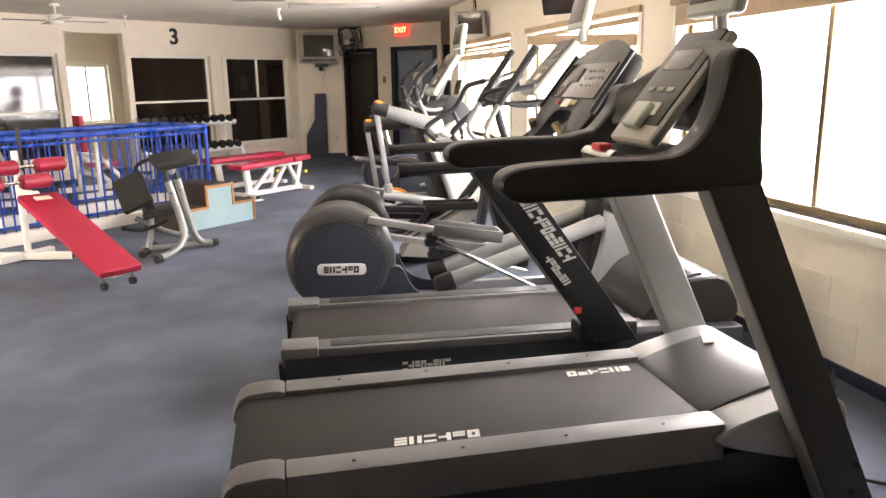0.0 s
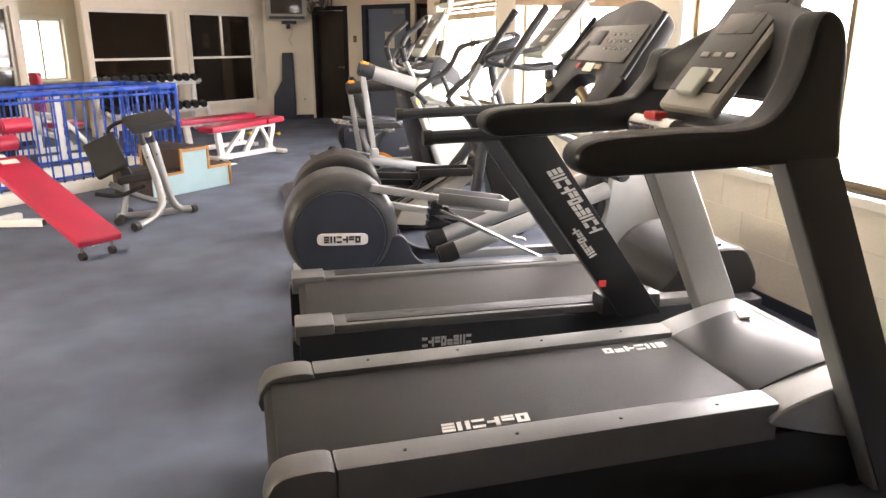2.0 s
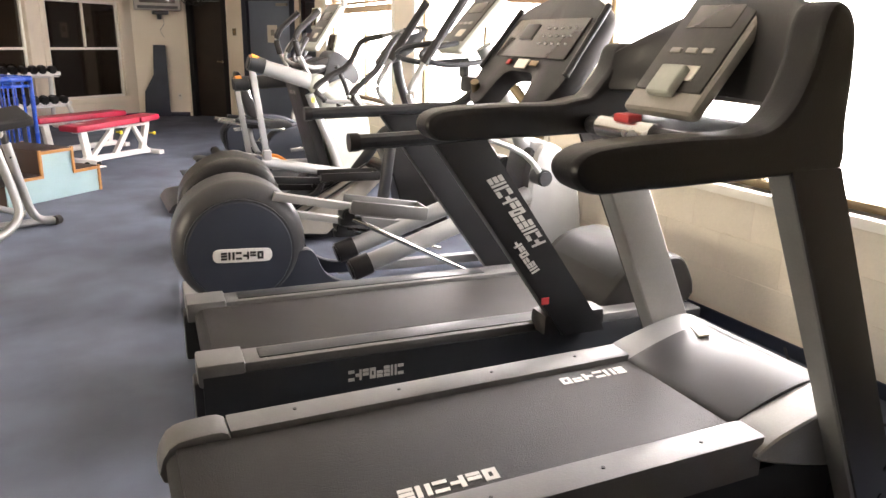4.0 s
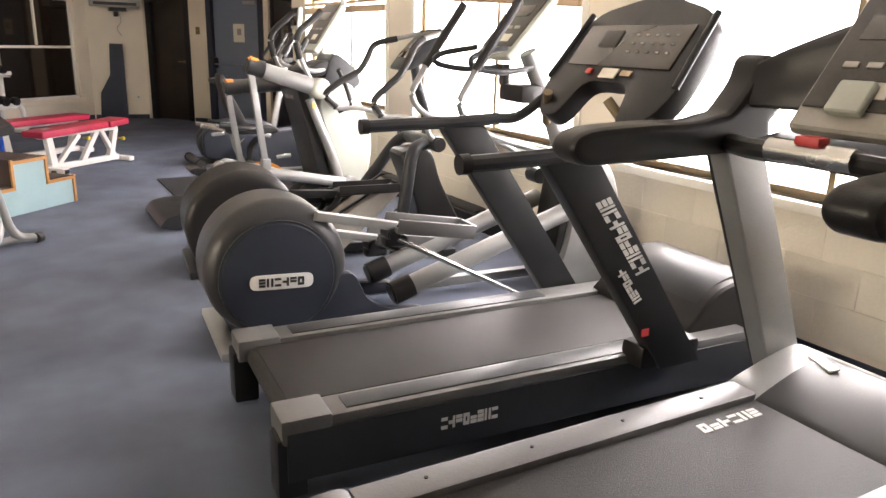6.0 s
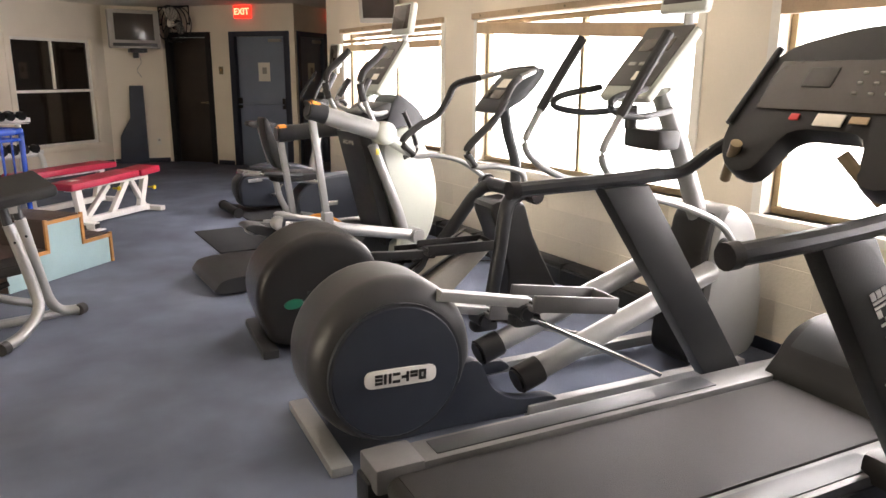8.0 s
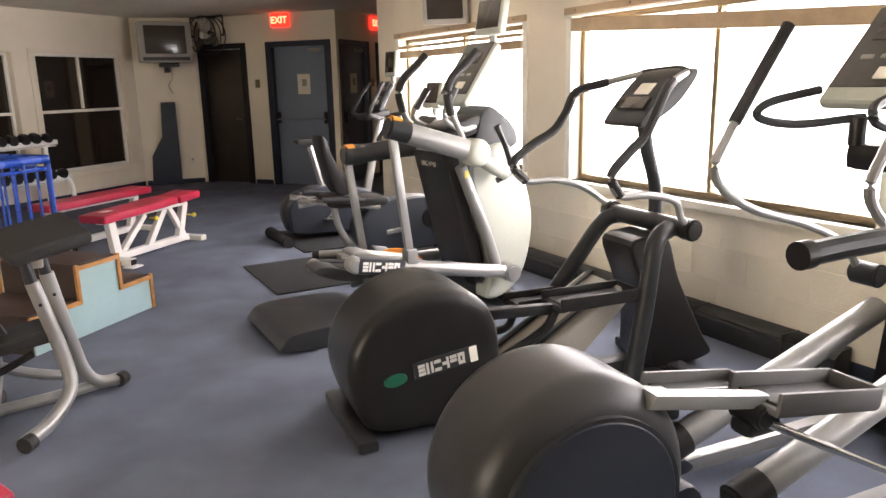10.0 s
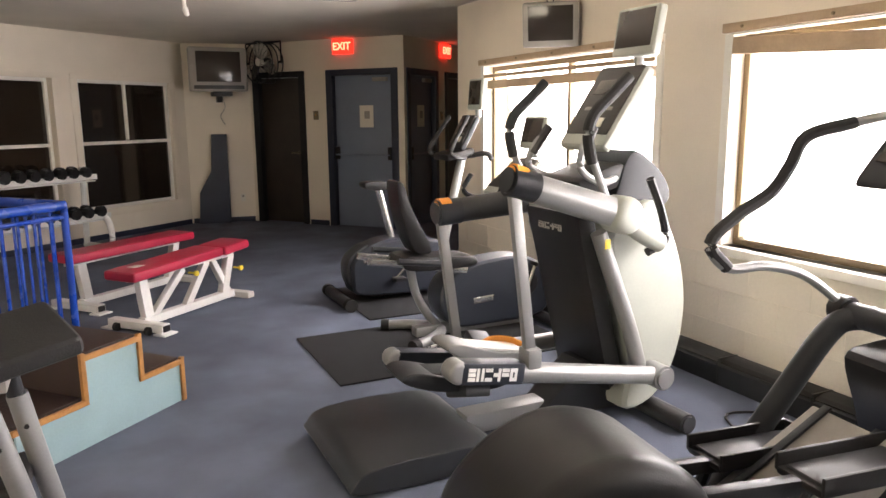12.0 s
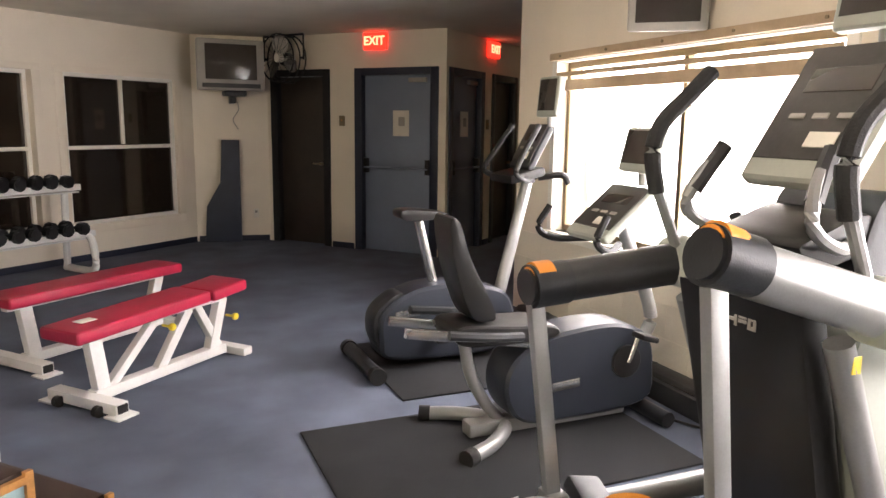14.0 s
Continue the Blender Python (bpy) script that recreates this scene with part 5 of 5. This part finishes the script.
# ---- free weights side ----
def flat_bench(name, label, m, split, length):
    """A white-framed bench; local x runs along the pad."""
    ob = thing(name, label, "weight bench", m, "weight benches")
    if split:
        part("back_pad", box(0.44, 0, 0.44, 0.92, 0.29, 0.07, 0.022, (0, -2, 0), 3), RED, ob, "red vinyl back pad")
        part("seat_pad", box(1.07, 0, 0.46, 0.3, 0.29, 0.07, 0.022, (0, -4, 0), 3), RED, ob, "red vinyl seat pad")
        part("sewn_tag", box(0.14, 0, 0.4705, 0.1, 0.07, 0.003), PAPER, ob)
    else:
        part("pad", box(length / 2, 0, 0.44, length, 0.28, 0.07, 0.022, None, 3), RED, ob, "red vinyl pad")
    part("pad_rail", box(length / 2 - 0.02, 0, 0.39, length - 0.14, 0.06, 0.04, 0.006), WFRAME, ob)
    part("front_post", box(0.19, 0, 0.22, 0.08, 0.06, 0.34, 0.006, (0, -8, 0)), WFRAME, ob)
    part("rear_post", box(length - 0.17, 0, 0.22, 0.07, 0.06, 0.36, 0.006, (0, 18, 0)), WFRAME, ob)
    part("floor_beam", box(length / 2 + 0.02, 0, 0.055, length - 0.26, 0.07, 0.06, 0.006), WFRAME, ob)
    part("cross_foot", box(0.12, 0, 0.045, 0.08, 0.52, 0.06, 0.006), WFRAME, ob)
    part("rear_foot", box(length - 0.04, 0, 0.03, 0.08, 0.3, 0.05, 0.006), WFRAME, ob)
    for s in (-1, 1):
        part("end_plug", box(0.12, s * 0.262, 0.045, 0.06, 0.012, 0.045, 0.004), BLACK, ob)
        part("foot_plate", box(0.12, s * 0.25, 0.007, 0.13, 0.11, 0.012, 0.003), WFRAME, ob)
    if split:
        part("brace", box(0.42, 0, 0.22, 0.05, 0.05, 0.44, 0.006, (0, 48, 0)), WFRAME, ob)
        part("brace", box(0.72, 0, 0.22, 0.06, 0.05, 0.4, 0.006, (0, 38, 0)), WFRAME, ob)
        part("brace", box(1.0, 0, 0.22, 0.05, 0.05, 0.4, 0.006, (0, -30, 0)), WFRAME, ob)
        for x, z in ((0.62, 0.33), (1.14, 0.27)):
            part("pull_pin", join(rod((x, -0.03, z), (x, -0.1, z), 0.008), rod((x, -0.09, z), (x, -0.12, z), 0.022, seg=12, bev=0.006)), YELLOW, ob, "yellow pull pin")
        for s in (-1, 1):
            part("wheel", rod((0.06, s * 0.15 - 0.015, 0.03), (0.06, s * 0.15 + 0.015, 0.03), 0.03), RUBBER, ob)


flat_bench("weight_bench", "adjustable weight bench with red pads and white frame", pose(-0.735, 9.86, 0, 0, 0, 41), True, 1.24)
flat_bench("weight_bench", "flat weight bench with red pad and white frame", pose(-1.14, 10.68, 0, 0, 0, 40), False, 1.3)


def wooden_steps():
    """Carpeted plyometric steps; local x runs along the side panel, away from the camera end."""
    ob = thing("wooden_steps", "pale blue wooden steps with oak edging and brown treads", "step box", pose(-1.23, 7.775, 0, 0, 0, 42))
    D = 0.62
    prof = [(0, 0), (0.98, 0), (0.98, 0.23), (0.7, 0.23), (0.7, 0.44), (0.36, 0.44), (0.36, 0.23), (0, 0.23)]
    part("carcass", prism(prof, 0.012, D - 0.012), BROWNTOP, ob)
    for y in (0.0, D - 0.012):
        part("side_panel", prism([(x * 0.985 + 0.006, max(z - 0.012, 0.0)) for x, z in prof], y, y + 0.012), PALEBLUE, ob, "pale blue side panel")
    edges = [((0, 0.23), (0.36, 0.23)), ((0.36, 0.23), (0.36, 0.44)), ((0.36, 0.44), (0.7, 0.44)), ((0.7, 0.44), (0.7, 0.23)), ((0.7, 0.23), (0.98, 0.23)), ((0.98, 0.23), (0.98, 0.0))]
    for (x0, z0), (x1, z1) in edges:
        for y in (-0.004, D + 0.004):
            part("edging", box((x0 + x1) / 2, y, (z0 + z1) / 2 - (0.012 if z0 == z1 else 0), abs(x1 - x0) + 0.026, 0.02, abs(z1 - z0) + 0.026, 0.003), ORANGEWOOD, ob)
    for x0, x1, z in ((0.0, 0.36, 0.23), (0.36, 0.7, 0.44), (0.7, 0.98, 0.23)):
        part("tread", box((x0 + x1) / 2, D / 2, z + 0.004, x1 - x0 - 0.01, D - 0.03, 0.012, 0.003), BROWNTOP, ob, "dark brown tread")
    return ob


wooden_steps()


def railing():
    ob = thing("railing", "bright blue metal railing on a low white kerb", "railing")
    c0, c1 = Vector((-1.02, 9.31)), Vector((-3.6, 6.9))
    side = Vector((-0.66, 0.75))
    c2, c3 = c0 + side * 1.0, c1 + side * 1.0
    for a, b, step in ((c0, c1, 0.105), (c0, c2, 0.115), (c2, c3, 0.13)):
        d = (b - a).normalized()
        part("top_rail", rod((a.x, a.y, 1.0), (b.x, b.y, 1.0), 0.03, seg=12), BLUE, ob)
        part("second_rail", rod((a.x, a.y, 0.93), (b.x, b.y, 0.93), 0.014, seg=8), BLUE, ob)
        part("bottom_rail", rod((a.x, a.y, 0.17), (b.x, b.y, 0.17), 0.014, seg=8), BLUE, ob)
        k = 0.0
        while k < (b - a).length:
            q = a + d * k
            part("baluster", rod((q.x, q.y, 0.1), (q.x, q.y, 0.98), 0.02 if k == 0 else 0.009, seg=8), BLUE, ob)
            k += step
        mid = (a + b) / 2
        k = box(0, 0, 0.06, (b - a).length + 0.1, 0.1, 0.12, 0.01)
        k.transform(pose(mid.x, mid.y, 0, 0, 0, math.degrees(math.atan2(d.y, d.x))))
        part("kerb", k, WHITE, ob, "low white kerb")
    for c in (c0, c2):
        part("corner_post", rod((c.x, c.y, 0.1), (c.x, c.y, 1.0), 0.022), BLUE, ob)
    return ob


railing()


def situp_board():
    ob = thing("situp_bench", "slanted red sit-up board with foam rollers and white frame", "sit-up bench")
    a, b = Vector((-2.22, 6.82, 0.58)), Vector((-1.42, 5.76, 0.13))
    mid, d = (a + b) / 2, (b - a)
    m = Matrix.Translation(mid) @ pose(0, 0, 0, 0, 0, math.degrees(math.atan2(d.y, d.x))) @ pose(0, 0, 0, 0, math.degrees(math.atan2(-d.z, d.xy.length)), 0)
    k = box(0, 0, 0, d.length, 0.33, 0.06, 0.022, None, 3)
    k.transform(m)
    part("pad", k, RED, ob, "long red vinyl board")
    k = box(-d.length / 2 + 0.1, 0.0, 0.031, 0.07, 0.13, 0.003)
    k.transform(m)
    part("tag", k, PAPER, ob)
    k = box(0, 0, -0.05, d.length - 0.1, 0.06, 0.04, 0.006)
    k.transform(m)
    part("spine", k, WFRAME, ob)
    ax = m.to_3x3() @ Vector((0, 1, 0))
    for s in (-1, 1):
        c = b + ax * 0.11 * s + Vector((-0.04, 0.05, 0))
        part("caster", rod((c.x - 0.012, c.y - 0.012, 0.03), (c.x + 0.012, c.y + 0.012, 0.03), 0.03), RUBBER, ob)
        part("caster_fork", rod((c.x, c.y, 0.03), (c.x, c.y, 0.11), 0.012), CHROME, ob)
    post = Vector((-2.42, 7.05, 0))
    part("post", join(rod((post.x, post.y, 0.03), (post.x, post.y, 0.95), 0.03), rod((post.x, post.y, 0.6), (a.x, a.y, 0.6), 0.025)), WFRAME, ob)
    part("pull_handle", join(rod((post.x + 0.05, post.y, 0.78), (post.x + 0.05, post.y, 1.0), 0.012), rod((post.x + 0.05, post.y, 0.98), (post.x + 0.05, post.y, 1.14), 0.018)), BLACK, ob)
    part("base", join(box(-2.35, 6.95, 0.045, 0.7, 0.07, 0.06, 0.008, (0, 0, -14)), box(-2.42, 7.0, 0.045, 0.07, 0.5, 0.06, 0.008, (0, 0, -40))), WFRAME, ob)
    part("end_plug", box(-2.015, 6.867, 0.045, 0.02, 0.06, 0.05, 0.004, (0, 0, -14)), BLACK, ob)
    for off, z in ((0.02, 0.86), (-0.14, 0.74)):
        c = Vector((-2.3 + off * 0.5, 6.85 + off, z - 0.03))
        part("roller_bar", rod(c - Vector((ax.x, ax.y, 0)) * 0.33, c + Vector((ax.x, ax.y, 0)) * 0.33, 0.014), CHROME, ob)
        for s in (-1, 1):
            e = c + Vector((ax.x, ax.y, 0)) * 0.19 * s
            f = Vector((ax.x, ax.y, 0)) * 0.12
            part("roller", rod(e - f, e + f, 0.062, seg=20, bev=0.014), RED, ob, "red foam roller")


situp_board()


def ab_bench():
    ob = thing("ab_crunch_bench", "black padded crunch bench on bent silver tubes", "exercise bench", pose(-1.11, 7.0, 0))
    legs = ([(0.25, 0.04, 0.045), (0.16, 0.02, 0.06), (0.1, 0.0, 0.14), (0.06, -0.01, 0.32), (0.0, -0.03, 0.66)],
            [(-0.17, -0.51, 0.045), (-0.06, -0.36, 0.06), (0.03, -0.24, 0.15), (0.02, -0.19, 0.3), (-0.06, -0.19, 0.66)])
    for pts in legs:
        leg = part("tube_leg", tube(pts, 0.032, 14, 6), SILVER, ob, "bent silver tube leg")
        x, y, z = pts[-1]
        part("sleeve", rod((x, y, z - 0.02), (x - 0.02, y, z + 0.12), 0.026, seg=12), CHAR, leg)
        part("screw", rod((x + 0.02, y - 0.03, z - 0.1), (x + 0.02, y - 0.038, z - 0.1), 0.008, seg=8), BLACKP, leg)
        x, y, z = pts[0]
        part("foot_cap", rod((x, y - 0.02, 0.045), (x + 0.03, y + 0.02, 0.045), 0.036, seg=12), RUBBER, leg)
    part("floor_tube", tube([(0.2, 0.04, 0.05), (0.0, -0.02, 0.045), (-0.35, -0.08, 0.045)], 0.028, 10), SILVER, ob)
    part("seat_tube", tube([(0.06, 0.0, 0.12), (-0.15, -0.04, 0.2), (-0.38, -0.06, 0.33)], 0.024, 10), SILVER, ob)
    part("rear_leg", tube([(-0.25, -0.06, 0.34), (-0.26, -0.07, 0.2), (-0.3, -0.1, 0.03)], 0.026, 10), SILVER, ob)
    part("rear_foot", rod((-0.32, -0.26, 0.035), (-0.28, 0.16, 0.035), 0.034, seg=12), RUBBER, ob)
    part("adjuster", join(box(-0.03, -0.11, 0.75, 0.05, 0.17, 0.06, 0.008), box(-0.02, -0.11, 0.8, 0.11, 0.11, 0.03, 0.006)), TVGREY, ob, "grey steel adjuster plate")
    part("chest_pad", box(-0.01, -0.1, 0.84, 0.36, 0.3, 0.07, 0.03, (14, -8, 20), 3), RUBBER, ob, "black vinyl chest pad")
    part("back_pad", box(-0.38, -0.05, 0.56, 0.27, 0.06, 0.34, 0.022, (-35, -24, 0), 3), RUBBER, ob, "black vinyl back pad")
    part("pad_post", join(box(-0.24, -0.05, 0.41, 0.08, 0.05, 0.16, 0.01, (0, -24, 0)), rod((-0.22, -0.05, 0.36), (-0.33, -0.04, 0.52), 0.02)), DARKGREY, ob)
    part("seat_pad", box(-0.14, -0.06, 0.38, 0.32, 0.27, 0.06, 0.022, (0, -8, 0), 3), RUBBER, ob, "black vinyl seat")
    part("handle", tube([(-0.1, 0.03, 0.84), (-0.24, 0.06, 0.83), (-0.34, 0.05, 0.78), (-0.36, 0.03, 0.7)], 0.017, 8), BLACK, ob)
    part("side_lever", tube([(-0.1, -0.1, 0.3), (-0.3, -0.16, 0.24), (-0.48, -0.2, 0.27)], 0.018, 8), BLACK, ob)


ab_bench()


def dumbbell():
    out = [rod((-0.07, 0, 0), (0.07, 0, 0), 0.016, seg=8)]
    for s in (-1, 1):
        out.append(rod((s * 0.07, 0, 0), (s * 0.16, 0, 0), 0.062, seg=10, bev=0.012))
    return mesh_of(join(*out), "dumbbell", BLACKP)


def dumbbell_rack():
    m = LM @ pose(LEN - 2.85, -0.42, 0)
    ob = thing("dumbbell_rack", "white two-tier dumbbell rack under the window", "dumbbell rack", m)
    for z, y in ((0.38, -0.12), (0.82, 0.06)):
        for s in (-1, 1):
            part("shelf_rail", box(0, y + s * 0.09, z - s * 0.02, 1.9, 0.05, 0.06, 0.006), WFRAME, ob)
        part("shelf_lip", box(0, y, z - 0.03, 1.9, 0.16, 0.012, 0.003), WFRAME, ob)
    for s in (-1, 1):
        part("frame_side", tube([(s * 0.88, 0.14, 0.03), (s * 0.88, 0.12, 0.5), (s * 0.88, 0.1, 0.95)], 0.035, 10), WFRAME, ob)
        part("frame_foot", tube([(s * 0.88, 0.16, 0.035), (s * 0.88, -0.2, 0.035), (s * 0.88, -0.3, 0.1), (s * 0.88, -0.26, 0.34), (s * 0.88, -0.1, 0.42)], 0.035, 10), WFRAME, ob)
    me = dumbbell()
    for z, y in ((0.46, -0.12), (0.9, 0.06)):
        for k in range(11):
            d = tagged(new("dumbbell", me), "black hex dumbbell lying on the rack", "dumbbell", "dumbbells on the rack")
            d.matrix_world = m @ pose(-0.8 + k * 0.16, y, z, 0, 0, 90 + random.uniform(-5, 5))


dumbbell_rack()


def frame_rack(x, y, rz, h, name, label):
    ob = thing(name, label, "weight machine", pose(x, y, 0, 0, 0, rz))
    for s in (-1, 1):
        part("upright", box(0, s * 0.42, h / 2, 0.07, 0.07, h, 0.008), WFRAME, ob)
        part("foot", box(0.1, s * 0.42, 0.04, 0.8, 0.07, 0.07, 0.008), WFRAME, ob)
        part("brace", rod((0.0, s * 0.42, h * 0.62), (0.42, s * 0.42, 0.08), 0.03), WFRAME, ob)
    for z in (0.3, 0.55, h - 0.05):
        part("cross_bar", box(0, 0, z, 0.06, 0.77, 0.06, 0.008), WFRAME, ob)
    return ob


b = frame_rack(-2.75, 11.1, 30, 0.95, "plate_rack", "white steel weight rack behind the railing")
part("seat_pad", box(0.2, 0, 0.42, 0.42, 0.3, 0.07, 0.02), RED, b)
part("back_pad", box(-0.06, 0.0, 0.85, 0.07, 0.3, 0.5, 0.02, (0, 0, 0)), RED, b, "dark red upright pad")
c = frame_rack(-3.95, 10.6, 15, 2.05, "cable_machine", "tall white cable weight machine")
part("weight_stack", box(0, 0, 0.75, 0.12, 0.3, 1.2, 0.01), CHAR, c)
part("top_shroud", prism(curve_profile([(-0.1, 1.95), (0.1, 1.95), (0.14, 2.1), (0.0, 2.16), (-0.14, 2.1)], 4), -0.46, 0.46, 0.03), WFRAME, c)
for s in (-1, 1):
    part("guide_rod", rod((0.05, s * 0.1, 0.1), (0.05, s * 0.1, 1.95), 0.014), CHROME, c)

wall_blocks()
